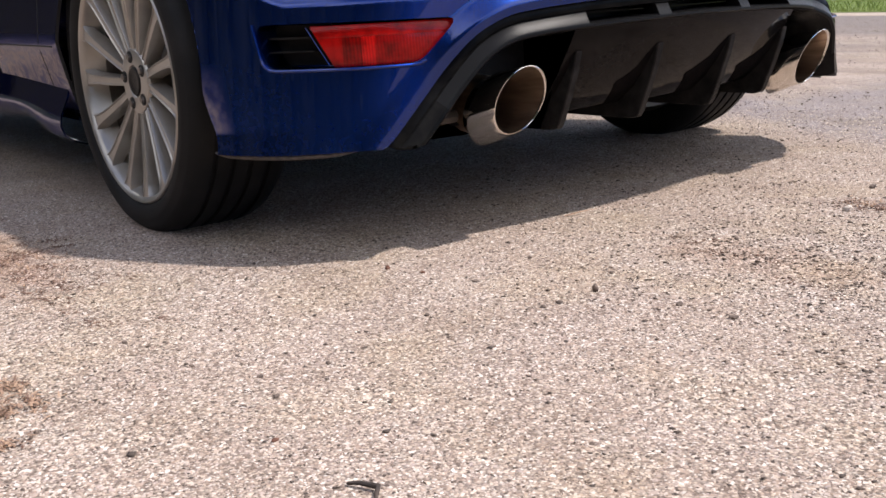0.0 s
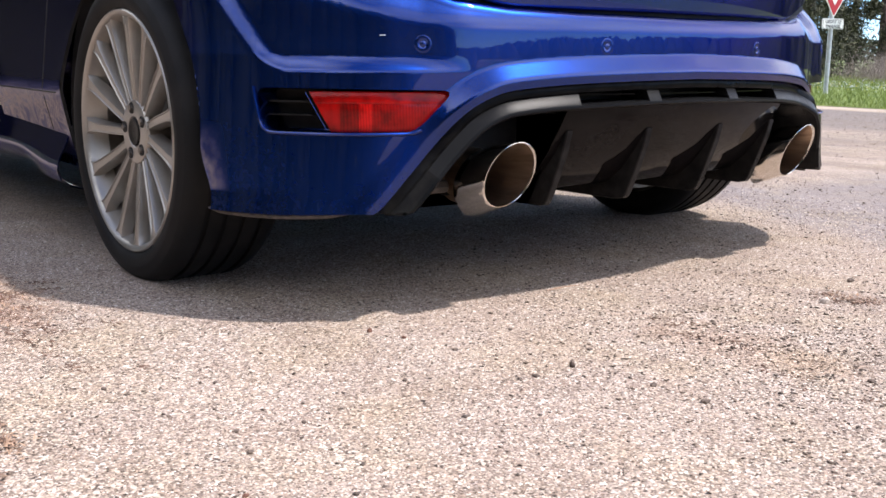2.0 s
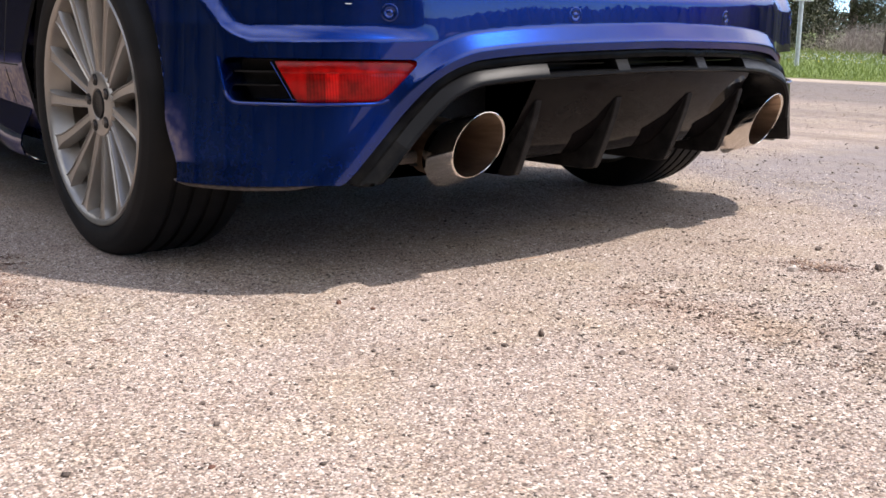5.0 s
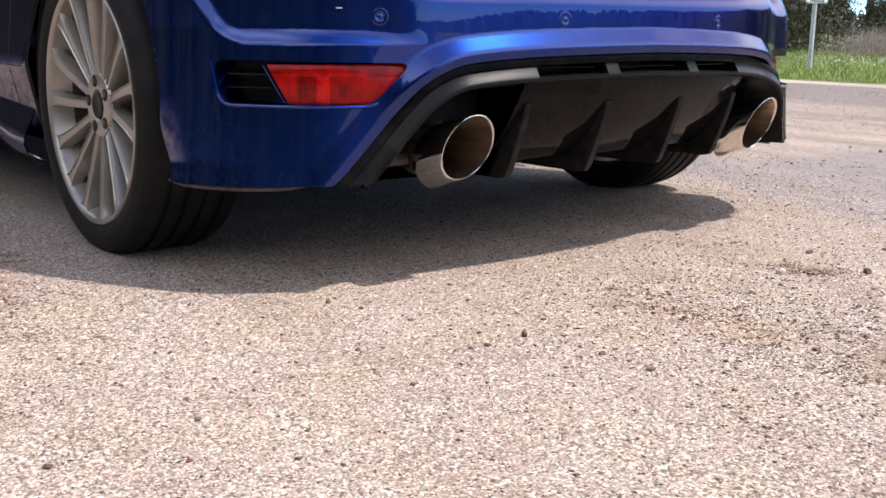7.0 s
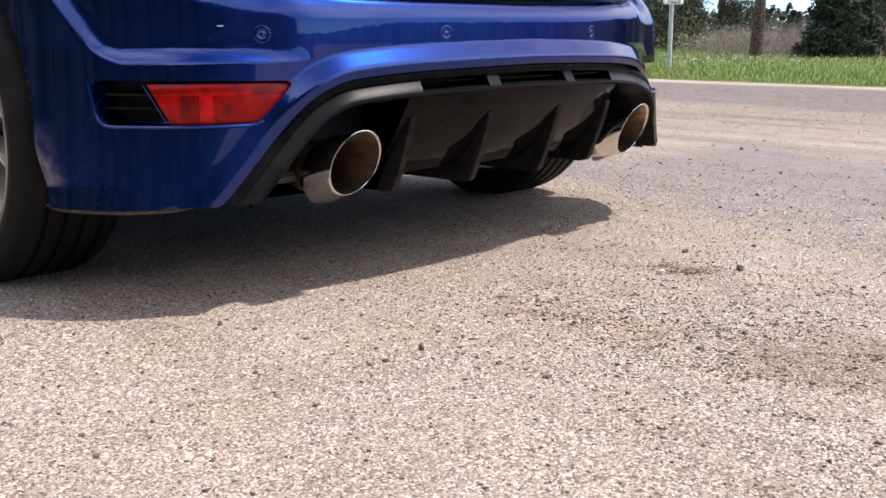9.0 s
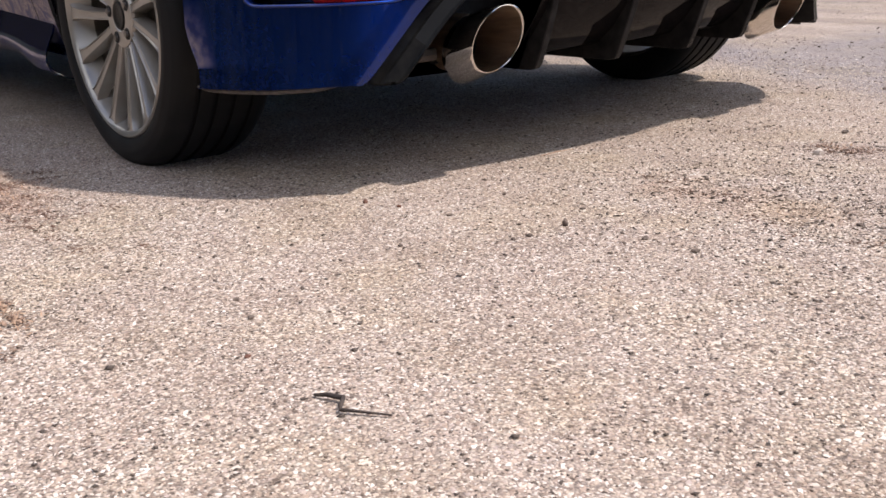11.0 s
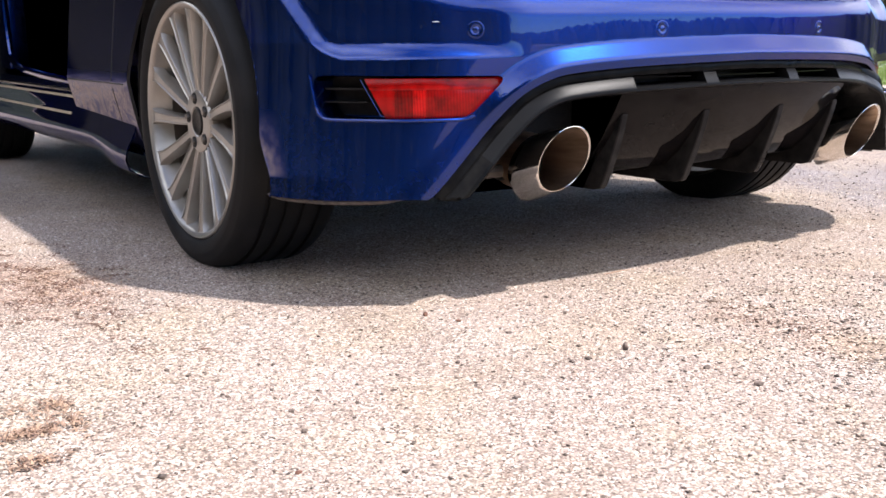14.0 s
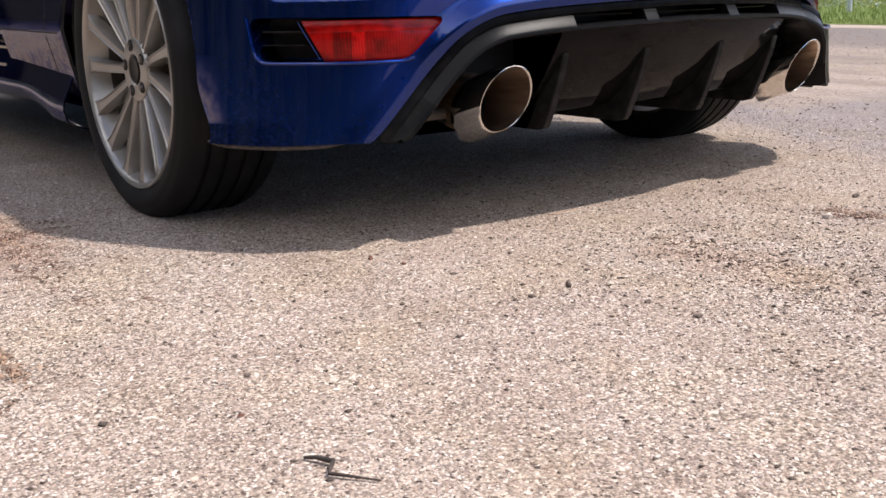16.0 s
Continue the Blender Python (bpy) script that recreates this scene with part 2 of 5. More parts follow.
def ground_tone(n, p):
    """Broad mottling of the forecourt: swept, earthy and scuffed places, shared by the sheet and its chips."""
    turn = n.add("Mapping", Vector=p, Rotation=(0.0, 0.0, 0.6), Scale=(4.5, 1.3, 1.0)).outputs[0]
    a = n.ramp(n.noise(1.0, 5, turn), [(0.42, (1.0, 1.0, 1.0)), (0.68, (0.90, 0.885, 0.872))])
    b = n.ramp(n.noise(6.5, 4, p), [(0.40, (1.0, 1.0, 1.0)), (0.72, (0.88, 0.855, 0.832))])
    hue = n.ramp(n.noise(4.2, 3, n.add("Mapping", Vector=p, Location=(3.0, 7.0, 0.0)).outputs[0]), [(0.36, (0.99, 0.985, 0.995)), (0.50, (1.0, 1.0, 1.0)), (0.64, (1.0, 0.99, 0.935))])
    grit = n.ramp(n.noise(140, 3, p), [(0.35, (1.09, 1.09, 1.09)), (0.50, (1.0, 0.995, 0.99)), (0.65, (0.79, 0.77, 0.75))])
    a = n.mix(1.0, a, grit, 'MULTIPLY')
    # earth brought up where wheels have turned
    for x, y, rx, ry, tint in ((-.16, -1.53, .24, .17, (0.76, 0.70, 0.66)), (-.27, -1.12, .12, .28, (0.93, 0.875, 0.83)), (-1.24, -.03, .14, .40, (0.90, 0.80, 0.76))):
        q = n.add("Mapping", Vector=p, Location=(-x / rx, -y / ry, 0.0), Scale=(1 / rx, 1 / ry, 0.0)).outputs[0]
        ring = n.math('ADD', n.math('MULTIPLY', n.add("VectorMath", {"operation": 'LENGTH'}, in0=q).outputs["Value"], 0.5), n.math('MULTIPLY', n.math('SUBTRACT', n.noise(14, 5, p), 0.5), 0.9))
        a = n.mix(n.grey(ring, [(0.20, 1.0), (0.52, 0.0)]), a, n.mix(1.0, a, tint, 'MULTIPLY'))
    return n.mix(1.0, n.mix(1.0, n.mix(1.0, a, b, 'MULTIPLY'), hue, 'MULTIPLY'), (0.855, 0.828, 0.806), 'MULTIPLY')


def make_chip(name, stops):
    n = Nodes(name, Roughness=0.85)
    rnd = n.add("NewGeometry").outputs["Random Per Island"]
    col = n.ramp(rnd, stops)
    col = n.mix(n.grey(n.noise(700, 2), [(0.3, 0.0), (0.7, 0.25)]), col, (0.20, 0.17, 0.15))
    n.link(n.mix(1.0, col, ground_tone(n, n.coords()), 'MULTIPLY'), "Base Color")
    return n.mat


def make_simple(name, a, b, scale, rough=0.8, bump=0.0, dist=0.003, **more):
    n = Nodes(name, Roughness=rough, **more)
    n.link(n.ramp(n.noise(scale, 5), [(0.35, a), (0.65, b)]), "Base Color")
    if bump:
        n.bump(n.noise(scale * 3, 4), bump, dist)
    return n.mat


def make_leaf(name, a, b):
    n = Nodes(name, Roughness=0.7)
    n.link(n.ramp(n.add("NewGeometry").outputs["Random Per Island"], [(0.0, a), (1.0, b)]), "Base Color")
    return n.mat


def make_glass():
    return Nodes("tinted_glass", Base_Color=(0.01, 0.012, 0.012, 1), Roughness=0.03, Coat_Weight=1.0).mat


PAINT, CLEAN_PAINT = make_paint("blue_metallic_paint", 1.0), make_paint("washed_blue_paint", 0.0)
GLOSS, SATIN, RUBBER = make_gloss_black(), make_satin_black(), make_rubber()
ALLOY, CHROME, SOOT, GLASS = make_alloy(), make_chrome(), make_soot(), make_glass()
RED_A = make_red("red_lens", (0.26, 0.00234, 0.00182), (0.299, 0.00286, 0.00208), 12.0)
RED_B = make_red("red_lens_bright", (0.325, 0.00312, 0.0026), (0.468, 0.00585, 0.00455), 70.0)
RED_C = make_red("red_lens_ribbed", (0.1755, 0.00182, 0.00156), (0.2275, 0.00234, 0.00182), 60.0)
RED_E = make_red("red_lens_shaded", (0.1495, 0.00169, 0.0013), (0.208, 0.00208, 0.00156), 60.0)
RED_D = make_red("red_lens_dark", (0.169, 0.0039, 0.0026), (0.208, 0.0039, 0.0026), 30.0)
RUST_CRUMBS = make_chip("brown_crumbs", [(0.0, (0.12, 0.06, 0.045)), (0.6, (0.26, 0.16, 0.12)), (1.0, (0.42, 0.30, 0.24))])
GRAVEL = make_gravel()
CHIPS = make_chip("gravel_chips", [(0.0, (0.045, 0.034, 0.028)), (0.10, (0.16, 0.118, 0.094)), (0.21, (0.40, 0.302, 0.245)), (0.36, (0.57, 0.456, 0.368)), (0.50, (0.53, 0.445, 0.41)), (0.66, (0.72, 0.61, 0.50)), (0.82, (0.76, 0.675, 0.61)), (1.0, (0.92, 0.87, 0.81))])
DARK_CHIPS = make_chip("dark_stones", [(0.0, (0.060, 0.044, 0.034)), (0.6, (0.125, 0.095, 0.076)), (1.0, (0.23, 0.175, 0.14))])
BARREL = make_simple("dusty_barrel", (0.09, 0.078, 0.068), (0.17, 0.145, 0.125), 14, 0.5, Metallic=0.4)
HANGER = make_simple("rusty_hanger", (0.035, 0.028, 0.023), (0.08, 0.062, 0.05), 14, 0.6, Metallic=0.2)
STEEL = make_simple("brake_steel", (0.12, 0.11, 0.10), (0.26, 0.23, 0.20), 40, 0.4, Metallic=0.8)
BLACK = make_simple("matt_black_plastic", (0.008, 0.008, 0.0085), (0.014, 0.0135, 0.0135), 60, 0.4, IOR=1.15)
BAY = make_simple("bay_plastic", (0.045, 0.038, 0.034), (0.080, 0.066, 0.058), 24, 0.28)
DULL = make_simple("dull_black_plastic", (0.008, 0.0078, 0.008), (0.020, 0.0185, 0.018), 30, 0.24, IOR=1.19)
SLICK = make_simple("frame_black_plastic", (0.004, 0.004, 0.0045), (0.010, 0.0095, 0.009), 30, 0.22, IOR=1.13)
DUSTY = make_simple("dusty_black_plastic", (0.020, 0.017, 0.016), (0.075, 0.060, 0.053), 90, 0.6)
UNDER = make_simple("underbody", (0.012, 0.012, 0.012), (0.03, 0.027, 0.025), 12, 0.8)
CLOTH = make_simple("dark_seat_cloth", (0.006, 0.006, 0.007), (0.014, 0.013, 0.014), 160, 0.9, 0.3, 0.001)
BARK = make_simple("scaly_bark", (0.022, 0.014, 0.012), (0.17, 0.120, 0.100), 22, 0.95, 1.0, 0.03)
GREY_BARK = make_simple("grey_bark", (0.12, 0.10, 0.085), (0.26, 0.22, 0.19), 6, 0.95, 0.8, 0.02)
NEEDLE = make_leaf("pine_needles", (0.010, 0.014, 0.005), (0.060, 0.062, 0.022))
SPRUCE = make_leaf("spruce_needles", (0.008, 0.018, 0.009), (0.030, 0.046, 0.020))
WOODS = make_leaf("woods_needles", (0.0105, 0.017, 0.009), (0.0135, 0.021, 0.0105))
TWIG = make_leaf("bare_twigs", (0.15, 0.115, 0.105), (0.34, 0.28, 0.26))
GRASS = make_leaf("grass_blades", (0.095, 0.150, 0.022), (0.235, 0.30, 0.06))
SOIL = make_simple("grassy_soil", (0.08, 0.12, 0.022), (0.16, 0.20, 0.05), 3.0, 0.95, 0.6, 0.03)
GALV = make_simple("galvanised_steel", (0.42, 0.44, 0.46), (0.56, 0.58, 0.60), 25, 0.45, Metallic=0.5)
SIGN_RED = make_simple("sign_red", (0.42, 0.02, 0.03), (0.48, 0.03, 0.04), 6, 0.4)
SIGN_WHITE = make_simple("sign_white", (0.72, 0.72, 0.70), (0.80, 0.80, 0.78), 6, 0.4)
SIGN_INK = make_simple("sign_ink", (0.02, 0.02, 0.025), (0.03, 0.03, 0.035), 6, 0.5)
STRAW = make_leaf("dry_grass", (0.12, 0.062, 0.042), (0.44, 0.29, 0.19))
STICK = make_simple("dark_twig_bark", (0.03, 0.022, 0.018), (0.07, 0.05, 0.04), 60, 0.9, 0.6, 0.002)
BEIGE = make_simple("sill_beige", (0.20, 0.17, 0.11), (0.27, 0.23, 0.15), 20, 0.35)


# ---------------------------------------------------------------- mesh helpers
def finish(bm, material, sharp=35):
    me = bpy.data.meshes.new("mesh")
    bm.normal_update()
    bm.to_mesh(me)
    bm.free()
    for m in material if isinstance(material, (list, tuple)) else [material]:
        me.materials.append(m)
    me.shade_smooth()
    me.set_sharp_from_angle(angle=radians(sharp))
    return me


def part(name, bm, material, parent, label="", sharp=35):
    """Links a bmesh as one mesh object under a thing or a part; its places are the parent's own."""
    ob = new(name, finish(bm, material, sharp))
    ob.parent = parent
    if label:
        ob["label"] = label
    return ob


def thing(name, label, category, at=None, group="", kind=""):
    ob = new(name)
    ob.empty_display_size = 0.1
    if at is not None:
        ob.matrix_basis = at
    return tagged(ob, label, category, group, kind)


def grid(bm, rows, close=False, flip=False):
    """Quads between rows of points."""
    vs = [[bm.verts.new(p) for p in r] for r in rows]
    for a, b in zip(vs, vs[1:]):
        k = len(a)
        for i in range(k if close else k - 1):
            q = (a[i], a[(i + 1) % k], b[(i + 1) % k], b[i])
            bm.faces.new(q[::-1] if flip else q)
    return vs


def lathe(bm, profile, steps, axis='X', close_profile=False):
    """Turns (radius, along) pairs round an axis through the origin."""
    rows = []
    for r, a in profile:
        ring = []
        for i in range(steps):
            w = 2 * math.pi * i / steps
            c, s = r * math.cos(w), r * math.sin(w)
            ring.append((a, c, s) if axis == 'X' else ((c, a, s) if axis == 'Y' else (c, s, a)))
        rows.append(ring)
    if close_profile:
        rows.append(rows[0])
    vs = grid(bm, rows, close=True)
    if close_profile:
        bmesh.ops.remove_doubles(bm, verts=bm.verts, dist=1e-6)
    bmesh.ops.recalc_face_normals(bm, faces=bm.faces)
    return vs


def box(bm, lo, hi, bevel=0.0):
    m = Matrix.Translation([(a + b) / 2 for a, b in zip(lo, hi)]) @ Matrix.Diagonal([b - a for a, b in zip(lo, hi)] + [1])
    made = bmesh.ops.create_cube(bm, size=1, matrix=m)["verts"]
    if bevel:
        edges = list({e for v in made for e in v.link_edges})
        bmesh.ops.bevel(bm, geom=edges, offset=bevel, segments=2, affect='EDGES', profile=0.6)


def prism(bm, outline, a, b):
    """A closed solid between two mappings of one outline: a(p) and b(p) give 3D places."""
    va, vb = [bm.verts.new(a(p)) for p in outline], [bm.verts.new(b(p)) for p in outline]
    k = len(outline)
    for i in range(k):
        bm.faces.new((va[i], va[(i + 1) % k], vb[(i + 1) % k], vb[i]))
    bm.faces.new(va[::-1])
    bm.faces.new(vb)
    bmesh.ops.recalc_face_normals(bm, faces=bm.faces)


def tube(bm, path, radius, sides=8, caps=True):
    """A round bar along a path; radius is one number or one for each point."""
    path = [Vector(p) for p in path]
    rad = radius if isinstance(radius, (list, tuple)) else [radius] * len(path)
    rings, side = [], None
    for i, p in enumerate(path):
        way = (path[min(i + 1, len(path) - 1)] - path[max(i - 1, 0)]).normalized()
        if side is None:
            side = way.orthogonal().normalized()
        side = (side - way * side.dot(way)).normalized()
        other = way.cross(side)
        rings.append([p + (side * math.cos(2 * math.pi * k / sides) + other * math.sin(2 * math.pi * k / sides)) * rad[i] for k in range(sides)])
    vs = grid(bm, rings, close=True)
    if caps:
        bm.faces.new(vs[0][::-1])
        bm.faces.new(vs[-1])


def cut(ob, cutters):
    """Cuts closed solids out of a mesh object for good."""
    for c in cutters:
        mod = ob.modifiers.new("cut", 'BOOLEAN')
        mod.operation, mod.solver, mod.object = 'DIFFERENCE', 'EXACT', c
    bpy.context.view_layer.update()
    deps = bpy.context.evaluated_depsgraph_get()
    me = bpy.data.meshes.new_from_object(ob.evaluated_get(deps))
    ob.modifiers.clear()
    ob.data = me
    for c in cutters:
        bpy.data.objects.remove(c)
    me.shade_smooth()
    me.set_sharp_from_angle(angle=radians(35))


def smooth_step(a, b, x):
    t = min(1.0, max(0.0, (x - a) / (b - a)))
    return t * t * (3 - 2 * t)


def interp(x, table):
    if x <= table[0][0]:
        return table[0][1]
    for (a, u), (b, v) in zip(table, table[1:]):
        if x <= b:
            t = (x - a) / (b - a)
            return u + (v - u) * t
    return table[-1][1]


def curve_through(points, n=14):
    """A smooth dense curve through a few points."""
    p = [np.array(q, float) for q in points]
    p = [2 * p[0] - p[1], *p, 2 * p[-1] - p[-2]]
    out = []
    for i in range(1, len(p) - 2):
        a, b, c, d = p[i - 1:i + 3]
        for j in range(n):
            u = j / n
            out.append(0.5 * (2 * b + (c - a) * u + (2 * a - 5 * b + 4 * c - d) * u * u + (3 * b - a - 3 * c + d) * u ** 3))
    out.append(p[-2])
    return np.array(out)


# ---------------------------------------------------------------- ground
gm = bmesh.new()
xs = [-3000, -400, -60, -20, -9, -4, -2, 0, 2, 4, 7.5, 12, 20, 40, 120, 600, 3000]
GROUND = 0.009   # the tyres are pressed a little into the chippings
grid(gm, [[(x, y, GROUND) for x in xs] for y in [-3000, -400, -60, -20, -8, -3, 0, 3, 8, 20, 60, 150, 600, 3000]])
ground = new("ground", finish(gm, GRAVEL))
tagged(ground, "pale beige chip-sealed gravel forecourt with a grey road edge", "ground", kind="structure")

# ---------------------------------------------------------------- car: the shape of its tail
HALF_PLAN = [(0, -.768), (.12, -.765), (.239, -.754), (.35, -.737), (.45, -.714), (.54, -.688), (.62, -.656), (.69, -.622), (.745, -.585),
             (.79, -.542), (.825, -.49), (.85, -.43), (.868, -.36), (.88, -.28), (.888, -.16), (.892, 0.0), (.892, .2), (.888, .45), (.882, .7), (.878, .96)]
PLAN = curve_through([(-x, y) for x, y in HALF_PLAN[:0:-1]] + HALF_PLAN, 10)
STEP = np.hypot(*np.diff(PLAN, axis=0).T)
ARC = np.concatenate([[0], np.cumsum(STEP)])
ARC -= ARC[-1] / 2
WAY = np.gradient(PLAN, axis=0)
WAY /= np.hypot(*WAY.T)[:, None]


def tail(s, z, off=0.0):
    """The place on the tail's skin: s along its plan from the middle, z the height, off outwards."""
    x, y = np.interp(s, ARC, PLAN[:, 0]), np.interp(s, ARC, PLAN[:, 1])
    tx, ty = np.interp(s, ARC, WAY[:, 0]), np.interp(s, ARC, WAY[:, 1])
    return (float(x + ty * off), float(y - tx * off), z)


EDGE = [(0, .449), (.17, .446), (.323, .441), (.43, .433), (.484, .423), (.539, .396), (.589, .349), (.651, .278), (.704, .219), (.725, .212)]
EDGE_FINE = curve_through(EDGE, 8)
EDGE_ON = [(x, z) for x, z in EDGE_FINE if x < .69] + [(.704, .219), (.79, .123)]   # runs on straight past the foot
EDGE_DENSE = np.column_stack([np.linspace(0, .79, 440), np.interp(np.linspace(0, .79, 440), *zip(*EDGE_ON))])


def edge_distance(s, z):
    return float(np.min(np.hypot(EDGE_DENSE[:, 0] - abs(s), EDGE_DENSE[:, 1] - z)))


def lower_edge(s):
    s = abs(s)
    if s < 0.725:
        return float(np.interp(s, EDGE_FINE[:, 0], EDGE_FINE[:, 1]))
    return interp(s, [(0.725, .214), (.79, .213), (.87, .211), (.96, .211), (1.07, .212), (3, .212)])


TOP = [(0, .552), (.30, .555), (.45, .561), (.56, .574), (.63, .594), (.69, .64), (.73, .72), (.77, .80), (3, .80)]


def facet(s, z):
    """1 on the sunken upper field of the bumper, 0 on the full lower corners; between them a ledge, crisp below and soft above."""
    s, r = abs(s), 0.034
    a, b = z - .464, (.914 + (z - .484) * 0.80 - s) * .78
    d = r - math.hypot(r - a, r - b) if a < r and b < r else min(a, b)
    t = min(1.0, max(0.0, d / .029))
    return 1 - (1 - t) ** 2


def skin(s, z):
    """How far the bumper stands out from the plan."""
    a = abs(s)
    d = edge_distance(s, z) if a < 0.80 else 1.0
    corner = smooth_step(.52, .66, a)
    out = corner * (0.0125 * (1 - facet(s, z) if s < 0 else 0.0) - 0.006 * (1 - smooth_step(.90, 1.05, a)))
    if a < 0.80:
        # the flange round the opening: a slope that faces the sky, then a rounded rim
        u = max(0.0, .048 - d)
        f = .62 * u if u < .026 else (.01612 + .62 * (u - .026) - 36 * (u - .026) ** 2 if u < .036 else .01872 - .10 * (u - .036))
        flange = f * (1 - .62 * smooth_step(.50, .66, a)) * (1 - .42 * smooth_step(.40, .32, z)) * (1 - smooth_step(.74, .80, a))
        out = max(out, 0.0) * (1 - min(1.0, flange / 0.018)) + min(out, 0.0) + flange
    # the upper corner on the far side stands a little fuller
    if s > 0:
        out += 0.018 * smooth_step(.60, .74, a) * (1 - smooth_step(1.0, 1.2, a))
        # above the field the body leans in
        out -= min(.06, 0.40 * max(0.0, z - .53)) * smooth_step(.50, .64, a) * (1 - smooth_step(1.0, 1.3, a))
    # flared wheel arch
    out += 0.012 * smooth_step(.80, 1.02, a) * (1 - smooth_step(.5, .8, abs(z - .5) * 1.2))
    # the lower corner spreads a little towards its foot, then turns under
    out += (0.078 * max(0.0, .49 - z) + 0.085 * max(0.0, .250 - z) * smooth_step(.80, .92, a)) * smooth_step(.58, .80, a) * (1 - smooth_step(1.28, 1.60, a))
    out -= 0.24 * max(0.0, .392 - z) * smooth_step(1.30, 1.60, a)
    # the upper field is crowned
    c = max(0.0, z - .534 - interp(a, [(.50, 0), (.62, .006), (.72, .022), (.80, .046)]))
    crown = 8.0 * c * c if c < .03 else .0072 + .48 * (c - .03)
    out -= (0.30 * max(0.0, z - .485) ** 2 + crown * (1 - smooth_step(.80, .92, a))) * (1 - smooth_step(1.0, 1.1, a))
    # the shoulder leans in towards the top
    out -= 0.05 * smooth_step(.62, .95, z)
    # the flank leans in above its crease
    out -= 0.112 * max(0.0, z - .392) * smooth_step(1.05, 1.25, a)
    return out


def nearest_on(outline, p):
    """The nearest place on a closed outline, and whether p lies inside it."""
    best, inside = None, False
    k = len(outline)
    for i in range(k):
        (ax, az), (bx, bz) = outline[i], outline[(i + 1) % k]
        if (az > p[1]) != (bz > p[1]) and p[0] < (bx - ax) * (p[1] - az) / (bz - az) + ax:
            inside = not inside
        dx, dz = bx - ax, bz - az
        t = min(1.0, max(0.0, ((p[0] - ax) * dx + (p[1] - az) * dz) / (dx * dx + dz * dz)))
        q = (ax + t * dx, az + t * dz)
        d = math.hypot(p[0] - q[0], p[1] - q[1])
        if best is None or d < best[0]:
            best = (d, q)
    return best[1], inside


def build_tail(car):
    bm = bmesh.new()
    smax = float(ARC[-1])
    cols = sorted(set(np.round(np.concatenate([np.arange(-1.70, 1.7001, 0.0085), np.arange(-1.24, -.84, 0.0032)]), 4)))
    cols = list(np.linspace(-smax, -1.72, 12)) + cols + list(np.linspace(1.72, smax, 12))
    bands = [(0, t) for t in np.linspace(0, 1, 38)[:-1]] + [(1, t) for t in np.linspace(0, 1, 10)[:-1]] + [(2, t) for t in np.linspace(0, 1, 26)]
    rows = [[] for _ in range(len(bands) + 9)]
    for s in cols:
        lo, hi = lower_edge(s), interp(abs(s), TOP)
        e = skin(s, lo)
        for k, (dz, off) in enumerate([(.004, e - .060), (.0025, e - .035), (.0012, e - .010), (0.0, e - .003)]):
            rows[k].append((*tail(s, lo + dz, off), s, lo + dz))
        level = (lo, .464, .493, hi)   # rows that run along the ledge
        for k, (i, t) in enumerate(bands):
            z = level[i] + (level[i + 1] - level[i]) * t
            rows[4 + k].append((*tail(s, z, skin(s, z)), s, z))
        t = skin(s, hi)
        for k, (dz, off) in enumerate([(.008, -.003), (.014, -.009), (.018, -.019), (.020, -.034), (.020, -.060)]):
            rows[4 + len(bands) + k].append((*tail(s, hi + dz, t + off), s, hi + dz))
    vs = grid(bm, [[p[:3] for p in r] for r in rows])
    place = {v: p[3:] for vr, r in zip(vs, rows) for v, p in zip(vr, r)}
    fog = fog_outline()
    inner = {}
    for v, (s, z) in place.items():
        if .53 < abs(s) < .95 and .34 < z < .45:
            q, inside = nearest_on(fog, (abs(s), z))
            if inside:
                inner[v] = ("fog", q)
        if abs(s) > .9:
            ye = v.co.y + arch_back(v.co.y, v.co.z)
            d = math.hypot(ye, v.co.z - AXLE_Z)
            if d < ARCH_R:
                inner[v] = ("arch", (d, ye))
    gone = [f for f in bm.faces if all(v in inner for v in f.verts)]
    bmesh.ops.delete(bm, geom=gone, context='FACES')
    inner = {v: q for v, q in inner.items() if v.is_valid and v.link_faces}
    for v, (kind, q) in inner.items():
        if kind == "fog":
            side = 1 if place[v][0] > 0 else -1
            v.co = tail(side * q[0], q[1], skin(side * q[0], q[1]))
        else:
            d, ye = q
            z = AXLE_Z + (v.co.z - AXLE_Z) / d * ARCH_R
            ye *= ARCH_R / d
            v.co = (v.co.x, ye - arch_back(ye, z), z)
    bmesh.ops.recalc_face_normals(bm, faces=bm.faces)
    # the black end of the diffuser wraps round the far corner
    for f in bm.faces:
        c = f.calc_center_median()
        if c.x > .45 and c.y < -.40 and c.z < .4505 and all(place[v][0] > .60 for v in f.verts):
            f.material_index = 2
    # turned-in edges of the lamp recesses and the arches
    edges = [e for e in bm.edges if e.is_boundary and all(v in inner for v in e.verts)]
    new_geom = bmesh.ops.extrude_edge_only(bm, edges=edges)["geom"]
    for f in new_geom:
        if isinstance(f, bmesh.types.BMFace) and abs(f.calc_center_median().x) > .84 and f.calc_center_median().y > -.45:
            f.material_index = 1
    for v in new_geom:
        if isinstance(v, bmesh.types.BMVert):
            x, y, z = v.co
            if math.hypot(y + arch_back(y, z), z - AXLE_Z) < ARCH_R + .01 and abs(x) > .84:
                v.co = (x - math.copysign(.008, x), y, z)
            else:
                n = Vector((x, y + .25, 0)).normalized()
                v.co -= n * .050
    bmesh.ops.recalc_face_normals(bm, faces=bm.faces)
